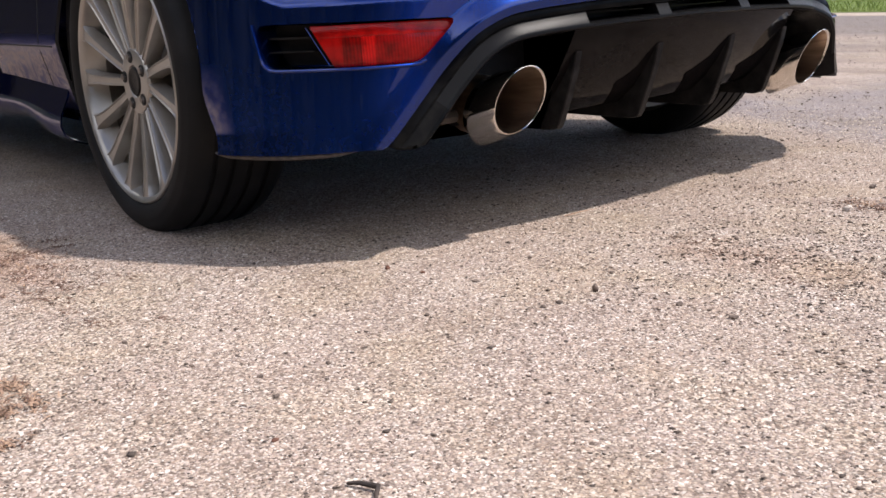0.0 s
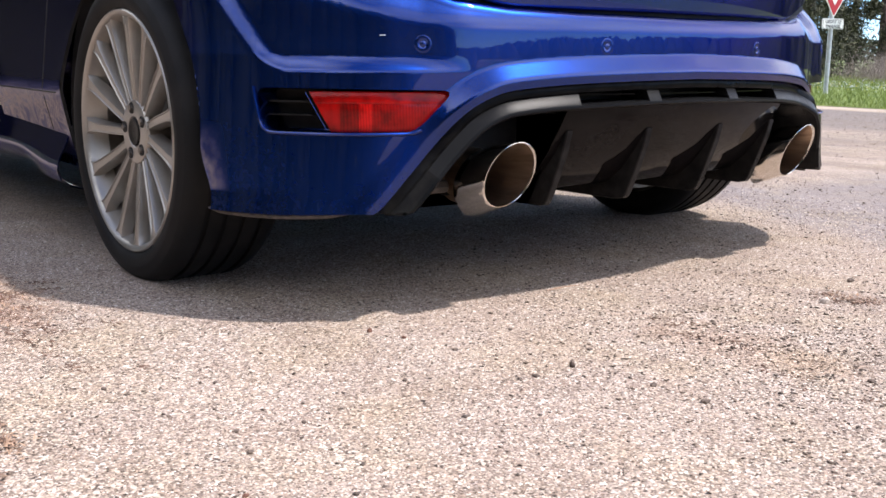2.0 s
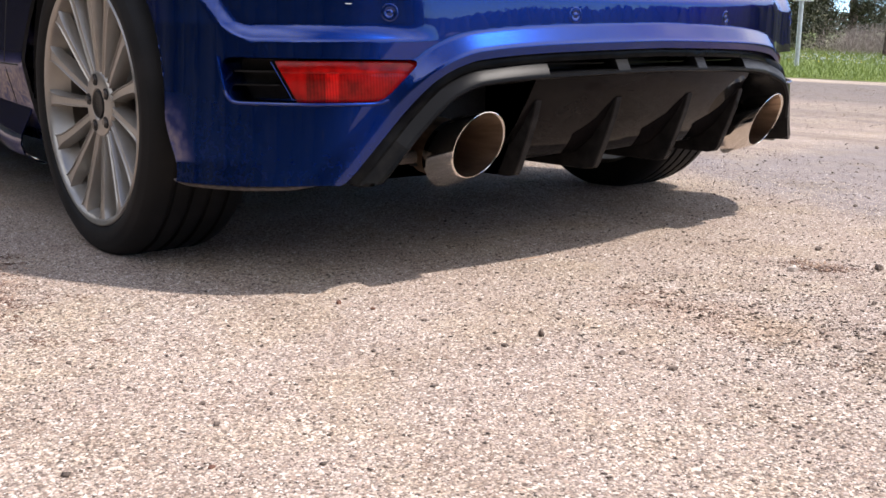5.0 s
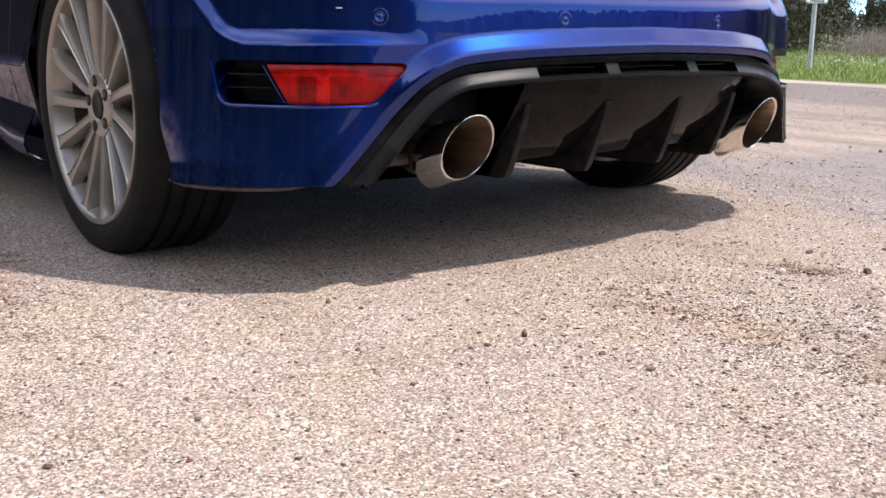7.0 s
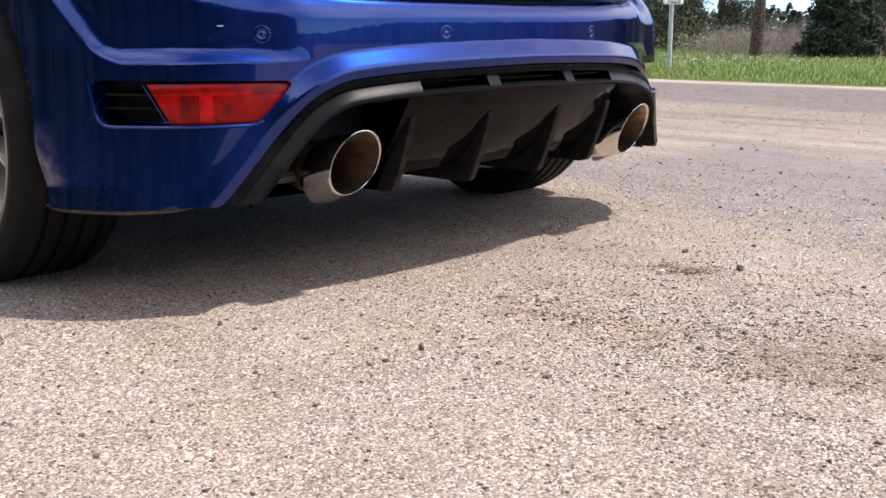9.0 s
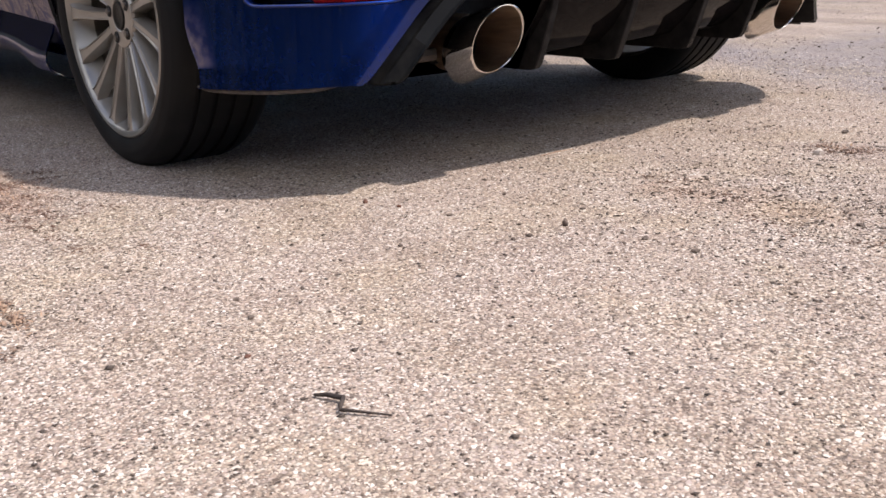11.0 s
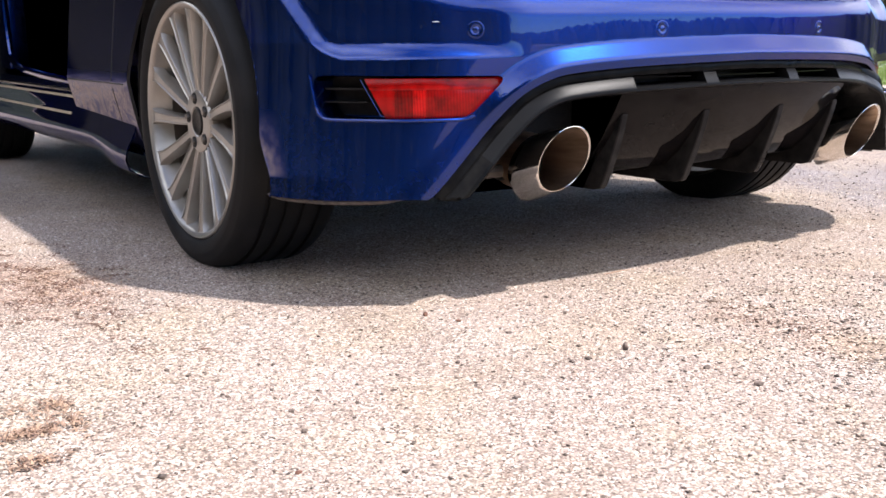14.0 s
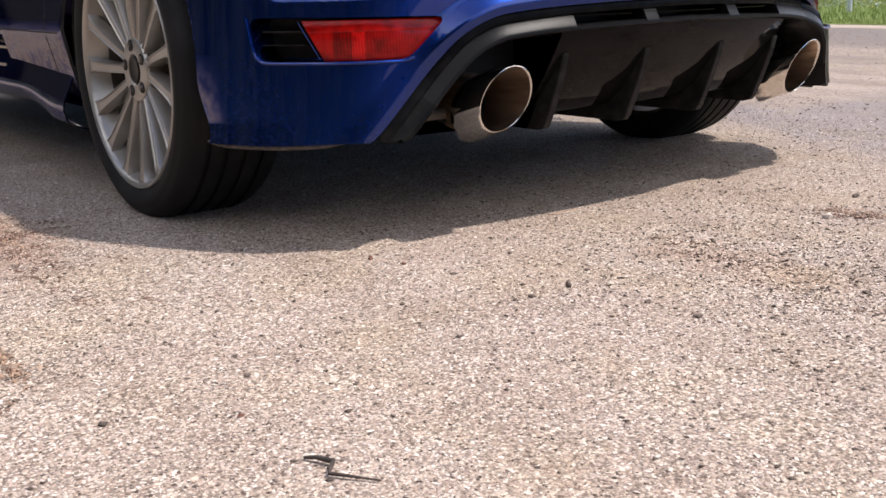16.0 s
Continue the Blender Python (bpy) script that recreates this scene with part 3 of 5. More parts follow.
    return part("rear_bumper", bm, [PAINT, UNDER, DULL], car, "glossy metallic blue rear bumper with painted gravel reflections and splashes at the arch", 40)


ARCH_R, AXLE_Z = 0.374, 0.323


def arch_back(y, z):
    """How far the rear foot of the arch runs back from its circle."""
    return 0.055 * smooth_step(.335, .205, z) if y < 0 else 0.0


def rounded(points, radius, n=4):
    """Rounds the corners of an outline."""
    out = []
    k = len(points)
    for i, p in enumerate(points):
        p = Vector(p)
        a, b = Vector(points[i - 1]) - p, Vector(points[(i + 1) % k]) - p
        r = min(radius, a.length * 0.45, b.length * 0.45)
        s, e = p + a.normalized() * r, p + b.normalized() * r
        for j in range(n + 1):
            t = j / n
            out.append(tuple(s * (1 - t) ** 2 + p * 2 * t * (1 - t) + e * t * t))
    return out


def fog_outline():
    return fine_outline(rounded([(.918, .434), (.897, .358), (.640, .356), (.564, .430)], 0.022, 3), 3)


def fine_outline(points, n):
    """The outline with n points added on each side, so that it follows the curved skin."""
    out = []
    for i, p in enumerate(points):
        q = points[(i + 1) % len(points)]
        for j in range(n):
            t = j / n
            out.append((p[0] + (q[0] - p[0]) * t, p[1] + (q[1] - p[1]) * t))
    return out


def strip_solid(bm, s0, s1, z0, z1, off0, off1, side, n=10):
    """A curved slab on the tail between two lengths s and two heights; z0, z1 may be pairs for the two ends."""
    pair = lambda v: v if isinstance(v, tuple) else (v, v)
    (a0, a1), (b0, b1) = pair(z0), pair(z1)
    rows = []
    for i in range(n + 1):
        t = i / n
        s = side * (s0 + (s1 - s0) * t)
        za, zb = a0 + (a1 - a0) * t, b0 + (b1 - b0) * t
        rows.append([tail(s, za, off0), tail(s, za, off1), tail(s, zb, off1), tail(s, zb, off0)])
    vs = grid(bm, rows, close=True)
    bm.faces.new(vs[0][::-1])
    bm.faces.new(vs[-1])
    bmesh.ops.recalc_face_normals(bm, faces=bm.faces)


def build_fog(car, side):
    base = lambda s: .009 * smooth_step(.52, .66, s) + .0085 * smooth_step(.58, .80, s)   # the skin without its flange
    B = base(.82)
    # black grille with slats on the outer half
    bm = bmesh.new()
    strip_solid(bm, .912, .790, (.430, .430), (.362, .360), B - .055, B - .045, side)
    grille = part("bumper_grille", bm, BLACK, car, "black slatted plastic grille in the bumper corner")
    for z, thick, reach in ((.409, .0018, .022), (.386, .0011, .014)):
        bm = bmesh.new()
        strip_solid(bm, .904, .818, z - thick, z + thick, B - .046, B - reach, side)
        part("slat", bm, DULL, grille)
    # red lamp: a trapezoid lens with a plain upper band over ribbed fields
    lamp = thing_part("rear_fog_lamp", car)
    left_end = lambda z: .820 - (.4225 - z) * .55
    right_end = lambda z: .562 + (.4255 - z) * 1.10
    def field(name, a, b, rows_z, material, label):
        """A slab of the lens between two ends, each a length s or a sloping end, through (height, off) rows."""
        bm = bmesh.new()
        rows = []
        for i in range(9):
            ring = []
            for z, o in rows_z:
                s0, s1 = a(z) if callable(a) else a, b(z) if callable(b) else b
                s = s0 + (s1 - s0) * i / 8
                ring.append(tail(side * s, z, o + base(s) - (.019 if side < 0 else .034)))
            rows.append(ring)
        vs = grid(bm, rows, close=True)
        bm.faces.new(vs[0][::-1])
        bm.faces.new(vs[-1])
        bmesh.ops.recalc_face_normals(bm, faces=bm.faces)
        part(name, bm, material, lamp, label)
    def low(off):
        return ((.3575, -.012), (.3575, off - .002), (.364, off), (.4065, off - .003), (.4065, -.012))
    field("upper_band", left_end, right_end, ((.4066, -.012), (.4066, .0102), (.4085, .0104), (.4235, .0092), (.4275, .0070), (.4275, -.012)), RED_A, "plain red band along the top of the lens")
    field("lens", left_end, .769, low(.013), RED_A, "plain red lens end")
    # opaque fields: bowl shade and bulb brightness are painted by their different reds
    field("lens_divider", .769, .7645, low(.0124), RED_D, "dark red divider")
    field("lamp_bowl", .7645, .737, low(.0126), RED_E, "red lens field with the lamp bowl's shade in its colour")
    field("bulb_window", .737, .714, low(.0130), RED_B, "ribbed red window before the bulb, painted brighter")
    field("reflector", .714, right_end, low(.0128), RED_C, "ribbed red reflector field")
    # thin blue edge between the grille and the lamp
    bm = bmesh.new()
    tube(bm, [tail(side * (left_end(z) + .006), z, base(.8) - (.006 if side < 0 else .021)) for z in np.linspace(.426, .360, 8)], .0007, 6)
    part("recess_edge", bm, PAINT, car)
    # dusty rounded underlip of the corner
    bm = bmesh.new()
    path = [tail(side * s, lower_edge(s) - .003 + .006 * smooth_step(.80, .74, s) + .004 * smooth_step(.98, 1.02, s), skin(side * s, lower_edge(s)) - .010) for s in np.linspace(.745, 1.015, 24)]
    tube(bm, path, [.002 + .0045 * math.sin(math.pi * i / 23) ** .5 for i in range(24)], 8)
    part("bumper_underlip", bm, DUSTY, car, "dusty grey rounded lip under the bumper corner")
    # the raised lip along the recess
    bm = bmesh.new()
    pts = [(.921, .434), (.914, .405), (.905, .372), (.897, .361), (.884, .3555), (.84, .3545), (.76, .3535), (.68, .3535), (.645, .3545), (.628, .3600)]
    tube(bm, [tail(side * s, z, skin(side * s, z) + .0016) for s, z in curve_through(pts, 5)], 0.0034, 8)
    part("recess_lip", bm, PAINT, car, "bright raised blue lip along the lamp recess")


def thing_part(name, parent):
    ob = new(name)
    ob.empty_display_size = 0.05
    ob.parent = parent
    return ob


# ---------------------------------------------------------------- car: diffuser
def build_diffuser(car):
    root = thing_part("rear_diffuser", car)
    # frame that follows the opening: a black band inside the blue flange, then a satin lip
    bm = bmesh.new()
    slots = ((-.312, -.143), (-.108, .108), (.143, .312))
    ss = sorted(list(np.linspace(-.706, .706, 150)) + [e + d for ab in slots for e in ab for d in (-.0012, .0012)])
    solid = [(.004, -.050), (.004, -.004), (.001, .003), (-.006, .006), (-.017, .005), (-.019, .0085), (-.0195, .0095), (-.036, .0185), (-.0385, .0205), (-.0405, .0212), (-.0455, .0205),
             (-.0485, .015), (-.051, -.006), (-.055, -.030), (-.055, -.080)]
    holed = [(.004, -.050), (.004, -.004), (.001, .003), (-.006, .006), (-.017, .004), (-.019, -.002), (-.0195, -.060), (-.0365, -.060), (-.0380, .0150), (-.0405, .0205), (-.0455, .0205),
             (-.0485, .015), (-.051, -.006), (-.055, -.030), (-.055, -.080)]
    rows = [[] for _ in solid]
    e = [(s, lower_edge(s)) for s in ss]
    for i, (s, z) in enumerate(e):
        s0, z0 = e[max(i - 1, 0)]
        s1, z1 = e[min(i + 1, len(e) - 1)]
        ln = math.hypot(s1 - s0, z1 - z0)
        nx, nz = -(z1 - z0) / ln, (s1 - s0) / ln
        prof = holed if any(a < s < b for a, b in slots) else solid
        for k, (d, off) in enumerate(prof):
            zz = max(z + nz * d, 0.214)
            rows[k].append(tail(s + nx * d, zz, off + (.012 * smooth_step(.60, .69, abs(s)) + .024 * smooth_step(.46, .55, s) * (1 - smooth_step(.57, .69, s)) if 1 < k < 13 else 0)))
    vs = grid(bm, rows)
    lip = {v for r in vs[7:12] for v in r} | {v for v, sv in zip(vs[6], ss) if not any(a < sv < b for a, b in slots)}
    # the lip's fading sheen is set by material: satin inside, darker plastic on the legs
    for f in bm.faces:
        f.material_index = int(all(v in lip for v in f.verts) and abs(f.calc_center_median().x) < .60)
    bmesh.ops.recalc_face_normals(bm, faces=bm.faces)
    bmesh.ops.solidify(bm, geom=bm.faces[:], thickness=0.003)
    part("diffuser_frame", bm, [SLICK, SATIN], root, "black diffuser surround, its lip in shinier satin where the sky's sheen falls")
    # centre panel, sloping forwards under the car
    bm = bmesh.new()
    rows = []
    for x in np.linspace(-.335, .360, 25):
        y0 = tail(x, .4, .012)[1]
        rows.append([(x, y0, .404), (x, y0 + .003, .392), (x, y0 + .021, .36), (x, y0 + .052, .31), (x, y0 + .088, .265), (x, y0 + .128, .232), (x, y0 + .20, .215), (x, y0 + .45, .205)])
    grid(bm, rows)
    bmesh.ops.recalc_face_normals(bm, faces=bm.faces)
    part("diffuser_panel", bm, GLOSS, root, "glossy black panel that mirrors the gravel")
    # four fins
    for x in (-.309, -.103, .131, .360):
        y0 = tail(x, .4, .012)[1]
        bm = bmesh.new()
        line = [(y0 + .024, .352), (y0 + .025, .344), (y0 + .033, .313), (y0 + .051, .265), (y0 + .074, .212), (y0 + .082, .202), (y0 + .100, .198), (y0 + .34, .196), (y0 + .36, .21), (y0 + .19, .235), (y0 + .115, .265), (y0 + .08, .31), (y0 + .04, .347)]
        h = 0.0085
        prism(bm, line, lambda p: (x - h, p[0], p[1]), lambda p: (x + h, p[0], p[1]))
        bmesh.ops.bevel(bm, geom=[ed for ed in bm.edges if abs(ed.verts[0].co.x - ed.verts[1].co.x) < 1e-6], offset=0.002, segments=1, affect='EDGES')
        part("fin", bm, DULL, root)
    # exhaust bays: black boxes open to the rear
    for side in (-1, 1):
        bm = bmesh.new()
        x0 = .328 if side < 0 else .355
        outline = [(x0, .20), (x0, .385), (.50, .380), (.545, .345), (.655, .205)]
        back = lambda p: (side * p[0], -.57, p[1])
        front = lambda p: (side * p[0], tail(side * p[0], p[1], -.012)[1] + (.09 * (.385 - p[1]) / .185 if p[0] == x0 else 0), p[1])
        va, vb = [bm.verts.new(front(p)) for p in outline], [bm.verts.new(back(p)) for p in outline]
        for i in range(len(outline) - 1):
            bm.faces.new((va[i], va[i + 1], vb[i + 1], vb[i]))
        bm.faces.new(vb)
        bmesh.ops.solidify(bm, geom=bm.faces[:], thickness=0.004)
        part("exhaust_bay", bm, BAY, root, "dull black recess round the exhaust")
    return root


def build_slots(car):
    # a thin blade in each slot of the lip
    for a, b in ((-.30, -.16), (-.10, .09), (.15, .29)):
        bm = bmesh.new()
        strip_solid(bm, a, b, .4195, .4215, -.02, -.004, 1, 8)
        part("slot_blade", bm, GLOSS, car)


# ---------------------------------------------------------------- car: exhaust tip
def build_tip(car, side):
    root = thing_part("exhaust", car)
    c = Vector((side * .460, -.731, .276))
    turn = pose(*c, 4, 0, side * 3)
    r, slant, drop = 0.063, math.tan(radians(20)), -.33
    n = 56
    def ring(rad, y, lean):
        out = []
        for i in range(n):
            w = 2 * math.pi * i / n
            z = rad * math.sin(w)
            out.append(turn @ Vector((rad * math.cos(w) * .91, y - z * lean, z * 1.03 + min(y, .07) * drop)))
        return out
    bm = bmesh.new()
    rows = [ring(.058, .10, slant), ring(.062, .0705, slant), ring(.0712, .070, slant), ring(.0722, .069, slant), ring(.0722, .0675, slant), ring(r + .0045, .032, slant), ring(r + .0008, .004, slant), ring(r, .0, slant), ring(r - .0012, -.0008, slant), ring(r - .0024, .0006, slant), ring(r - .0028, .004, slant)]
    grid(bm, rows, close=True)
    bmesh.ops.recalc_face_normals(bm, faces=bm.faces)
    part("tip", bm, CHROME, root, "polished steel exhaust tip, cut at a slant")
    bm = bmesh.new()
    rows = [ring(r - .0028, .004, slant), ring(.0590, .035, slant), ring(.0570, .07, slant), ring(.0555, .13, slant * .8), ring(.052, .26, 0)]
    vs = grid(bm, rows, close=True)
    bm.faces.new(vs[-1])
    bmesh.ops.recalc_face_normals(bm, faces=bm.faces)
    bmesh.ops.reverse_faces(bm, faces=bm.faces)
    part("pipe_inside", bm, SOOT, root, "brown heat-stained inside of the pipe")
    bm = bmesh.new()
    tube(bm, [c + Vector((side * .0, .12, .0)), c + Vector((side * .01, .3, .02)), c + Vector((-side * .05, .55, .04))], .031, 14)
    part("exhaust_pipe", bm, STEEL, root)
    bm = bmesh.new()
    tube(bm, [c + Vector((side * .05, .13, -.030)), c + Vector((side * .112, .13, -.030))], .013, 8)
    part("hanger", bm, HANGER, root, "rusty brown exhaust hanger")
    bm = bmesh.new()
    tube(bm, [c + Vector((side * .100, .075, .020)), c + Vector((side * .112, .10, .022))], .007, 8)
    part("hanger_bolt", bm, HANGER, root)


# ---------------------------------------------------------------- car: sensors, wheels
def build_sensor(car, s, z):
    c, n = Vector(tail(s, z, skin(s, z))), None
    dz = Vector(tail(s, z + .01, skin(s, z + .01))) - Vector(tail(s, z - .01, skin(s, z - .01)))
    ds = Vector(tail(s + .01, z, skin(s + .01, z))) - Vector(tail(s - .01, z, skin(s - .01, z)))
    n = ds.cross(dz).normalized()
    m = Matrix.Translation(c) @ n.to_track_quat('Z', 'Y').to_matrix().to_4x4()
    bm = bmesh.new()
    prof = [(.0158, -.003), (.0155, .0002), (.0148, .0005), (.0128, .0005), (.0124, -.0004), (.0114, -.0004), (.0110, .0005), (.0068, .0006), (.0064, .0002), (.0056, .0002), (.0052, .0006), (.0005, .0006)]
    lathe(bm, prof, 32, 'Z')
    bmesh.ops.transform(bm, matrix=m, verts=bm.verts)
    part("parking_sensor", bm, PAINT, car, "small round body-coloured parking sensor", 50)


def build_wheel():
    """A wheel at the origin, its face towards -x."""
    root = new("wheel")
    bm = bmesh.new()
    prof = [(.246, .105), (.262, .112), (.285, .117), (.303, .112), (.314, .100), (.3195, .088)]
    g = []
    for c in (.060, .020, -.020, -.060):
        g += [(.3228, c + .010 + .006), (.3228, c + .006), (.3160, c + .005), (.3160, c - .005), (.3228, c - .006)]
    prof += g + [(.3195, -.088), (.314, -.100), (.306, -.109), (.303, -.1105), (.300, -.111), (.290, -.1165), (.284, -.1170), (.272, -.1160), (.2605, -.1110), (.255, -.104), (.246, -.100)]
    lathe(bm, prof, 96)
    part("tyre", bm, RUBBER, root, "black low-profile road tyre")
    bm = bmesh.new()
    lathe(bm, [(.226, -.060), (.238, -.088), (.2405, -.098), (.2425, -.1045), (.2470, -.1095), (.2525, -.1110), (.2555, -.1085), (.2560, -.104)], 96)
    part("rim", bm, ALLOY, root, "silver-grey painted alloy rim")
    bm = bmesh.new()
    lathe(bm, [(.246, .105), (.252, .100), (.235, .085), (.222, .03), (.2262, -.0605)], 72)
    part("rim_barrel", bm, BARREL, root, "brake-dusted inner barrel of the rim")
    # fifteen spokes, each with a raised edge and a hollow flank
    for k in range(15):
        w = 2 * math.pi * (k + 0.88) / 15
        sec = []
        for r, half, face in ((.050, .0085, -.083), (.075, .0088, -.0855), (.11, .0092, -.0895), (.15, .0098, -.0940), (.19, .0105, -.0985), (.215, .0115, -.1015), (.232, .0140, -.1035), (.2425, .0190, -.1045)):
            tw = 0.05 * (r - .05) / .19
            deep = .031 - .008 * smooth_step(.18, .242, r)
            ring = []
            for a, d in ((-half - .0030, deep), (-half - .0004, .0030), (-half + .0008, .0002), (-half + .0026, 0.0), (-half + .0042, .0026), (half - .0042, .0026), (half - .0026, 0.0), (half - .0008, .0002), (half + .0004, .0030), (half + .0030, deep)):
                ang = w + tw + a / r
                ring.append((face + d, r * math.cos(ang), r * math.sin(ang)))
            sec.append(ring)
        bm = bmesh.new()
        vs = grid(bm, sec, close=True)
        bm.faces.new(vs[0][::-1])
        bm.faces.new(vs[-1])
        bmesh.ops.recalc_face_normals(bm, faces=bm.faces)
        part("spoke", bm, ALLOY, root)
    bm = bmesh.new()
    lathe(bm, [(.070, -.02), (.070, -.080), (.066, -.0855), (.060, -.087), (.034, -.087), (.031, -.084), (.0305, -.070)], 48)
    part("hub", bm, ALLOY, root, "round alloy hub with five bolt holes")
    bm = bmesh.new()
    lathe(bm, [(.0302, -.070), (.0302, -.0855), (.028, -.0885), (.024, -.0890), (.020, -.0875), (.0005, -.0880)], 36)
    part("centre_cap", bm, SATIN, root, "dark centre cap")
    for k in range(5):
        w = 2 * math.pi * (k + 0.12) / 5
        bm = bmesh.new()
        lathe(bm, [(.0005, -.0872), (.0105, -.0872), (.0122, -.0878), (.0126, -.086), (.0126, -.070)], 14)
        bmesh.ops.translate(bm, vec=(-.0008, .051 * math.cos(w), .051 * math.sin(w)), verts=bm.verts)
        part("bolt_pocket", bm, UNDER, root, "dark wheel bolt pocket")
        bm = bmesh.new()
        bmesh.ops.create_cone(bm, cap_ends=True, segments=6, radius1=.0075, radius2=.0068, depth=.006, matrix=pose(-.0900, .051 * math.cos(w), .051 * math.sin(w), 0, -90, 0))
        part("wheel_bolt", bm, STEEL, root)
    bm = bmesh.new()
    lathe(bm, [(.06, -.020), (.151, -.020), (.151, .004), (.06, .004)], 64)
    part("brake_disc", bm, STEEL, root, "bare steel brake disc")
    bm = bmesh.new()
    rows = []
    for i in range(9):
        w = radians(150 + 60 * i / 8)
        rows.append([(a, r * math.cos(w), r * math.sin(w)) for r, a in ((.10, -.045), (.165, -.045), (.172, -.035), (.172, .03), (.10, .03))])
    vs = grid(bm, rows, close=True)
    bm.faces.new(vs[0][::-1]), bm.faces.new(vs[-1])
    bmesh.ops.recalc_face_normals(bm, faces=bm.faces)
    part("brake_caliper", bm, STEEL, root, "grey brake caliper")
    return root


def ring_at(z, w, yr, yf, rr, rf, n=18):
    """A closed ring round the car at one height: half width, rear and front end, and corner radii."""
    pts = []
    for cx, cy, r, a0 in ((w - rr, yr + rr, rr, -90), (w - rf, yf - rf, rf, 0), (-w + rf, yf - rf, rf, 90), (-w + rr, yr + rr, rr, 180)):
        for i in range(n):
            a = radians(a0 + 90 * i / (n - 1))
            pts.append((cx + r * math.cos(a), cy + r * math.sin(a), z))
    return pts


def build_hull(car):
    bm = bmesh.new()
    rows = [ring_at(*a) for a in ((.20, .80, -.40, 3.30, .28, .5), (.30, .835, -.45, 3.38, .28, .5), (.50, .852, -.50, 3.42, .28, .5), (.66, .848, -.52, 3.38, .28, .5),
                                  (.79, .832, -.54, 3.28, .28, .5), (.90, .795, -.56, 2.95, .28, .6), (.985, .75, -.55, 2.40, .26, .6))]
    vs = grid(bm, rows, close=True)
    bm.faces.new(vs[0][::-1])
    bm.faces.new(vs[-1])
    bmesh.ops.recalc_face_normals(bm, faces=bm.faces)
    hull = part("body_shell", bm, PAINT, car, "metallic blue car body")
    cutters = []
    cb = bmesh.new()
    box(cb, (-1.2, .985, .335), (-.25, 2.16, 2.0))
    cutters.append(new("cutter", finish(cb, UNDER)))
    for y in (0.0, 2.64):
        for side in (-1, 1):
            wb = bmesh.new()
            prism(wb, [(y + ARCH_R * math.cos(w), AXLE_Z + ARCH_R * math.sin(w)) for w in np.linspace(0, 2 * math.pi, 48, endpoint=False)],
                  lambda p: (side * 0.56, p[0], p[1]), lambda p: (side * 1.2, p[0], p[1]))
            cutters.append(new("cutter", finish(wb, UNDER)))
    cut(hull, cutters)
    # upper body and glass
    bm = bmesh.new()
    rows = [ring_at(*a) for a in ((.80, .840, -.655, 2.30, .42, .3), (.90, .805, -.648, 2.30, .42, .3), (.985, .772, -.630, 2.36, .40, .5))]
    grid(bm, rows, close=True)
    bmesh.ops.recalc_face_normals(bm, faces=bm.faces)
    belt = part("shoulder", bm, PAINT, car)
    bm = bmesh.new()
    rows = [ring_at(*a) for a in ((.984, .769, -.628, 2.36, .40, .5), (1.10, .728, -.55, 2.12, .36, .45), (1.24, .678, -.46, 1.84, .30, .4), (1.36, .628, -.38, 1.58, .24, .35))]
    grid(bm, rows, close=True)
    bmesh.ops.recalc_face_normals(bm, faces=bm.faces)
    glass = part("side_glass", bm, GLASS, car, "dark tinted windows")
    bm = bmesh.new()
    rows = [ring_at(*a) for a in ((1.36, .632, -.42, 1.56, .24, .35), (1.40, .60, -.46, 1.50, .2, .35), (1.435, .52, -.36, 1.35, .2, .3), (1.452, .30, -.10, 1.05, .15, .2))]
    vs = grid(bm, rows, close=True)
    bm.faces.new(vs[-1])
    bmesh.ops.recalc_face_normals(bm, faces=bm.faces)
    part("roof", bm, PAINT, car, "blue roof with a spoiler over the tailgate")
    for ob in (belt, glass):
        cb = bmesh.new()
        box(cb, (-1.2, .985, .335), (-.45, 2.16, 1.40))
        c = new("cutter", finish(cb, UNDER))
        cut(ob, [c])
    # tailgate above the bumper
    bm = bmesh.new()
    rows = []
    for z, off in ((.578, -.050), (.5795, -.032), (.585, -.026), (.63, -.0225), (.70, -.026), (.80, -.046), (.90, -.082), (.985, -.115)):
        rows.append([tail(s, z + 0.055 * smooth_step(.42, .68, abs(s)) * (1 - smooth_step(.60, .80, z)), off) for s in np.linspace(-.672, .672, 90)])
    grid(bm, rows)
    bmesh.ops.recalc_face_normals(bm, faces=bm.faces)
    bmesh.ops.solidify(bm, geom=bm.faces[:], thickness=0.004)
    part("tailgate", bm, PAINT, car, "blue tailgate above the bumper")
    bm = bmesh.new()
    rows = [[tail(s, z + 0.055 * smooth_step(.42, .68, abs(s)), off) for s in np.linspace(-.675, .675, 80)] for z, off in ((.555, -.040), (.60, -.046))]
    grid(bm, rows)
    bmesh.ops.recalc_face_normals(bm, faces=bm.faces)
    bmesh.ops.solidify(bm, geom=bm.faces[:], thickness=0.004)
    part("tailgate_seal", bm, BLACK, car, "black rubber seal below the tailgate")
    # dark floor under the car
    bm = bmesh.new()
    box(bm, (-.62, -.50, .195), (.62, 3.1, .30), 0.01)
    part("underbody", bm, UNDER, car, "black underbody")
    bm = bmesh.new()
    box(bm, (-.50, -.60, .22), (.50, -.40, .40), 0.02)
    part("rear_crossmember", bm, BLACK, car)


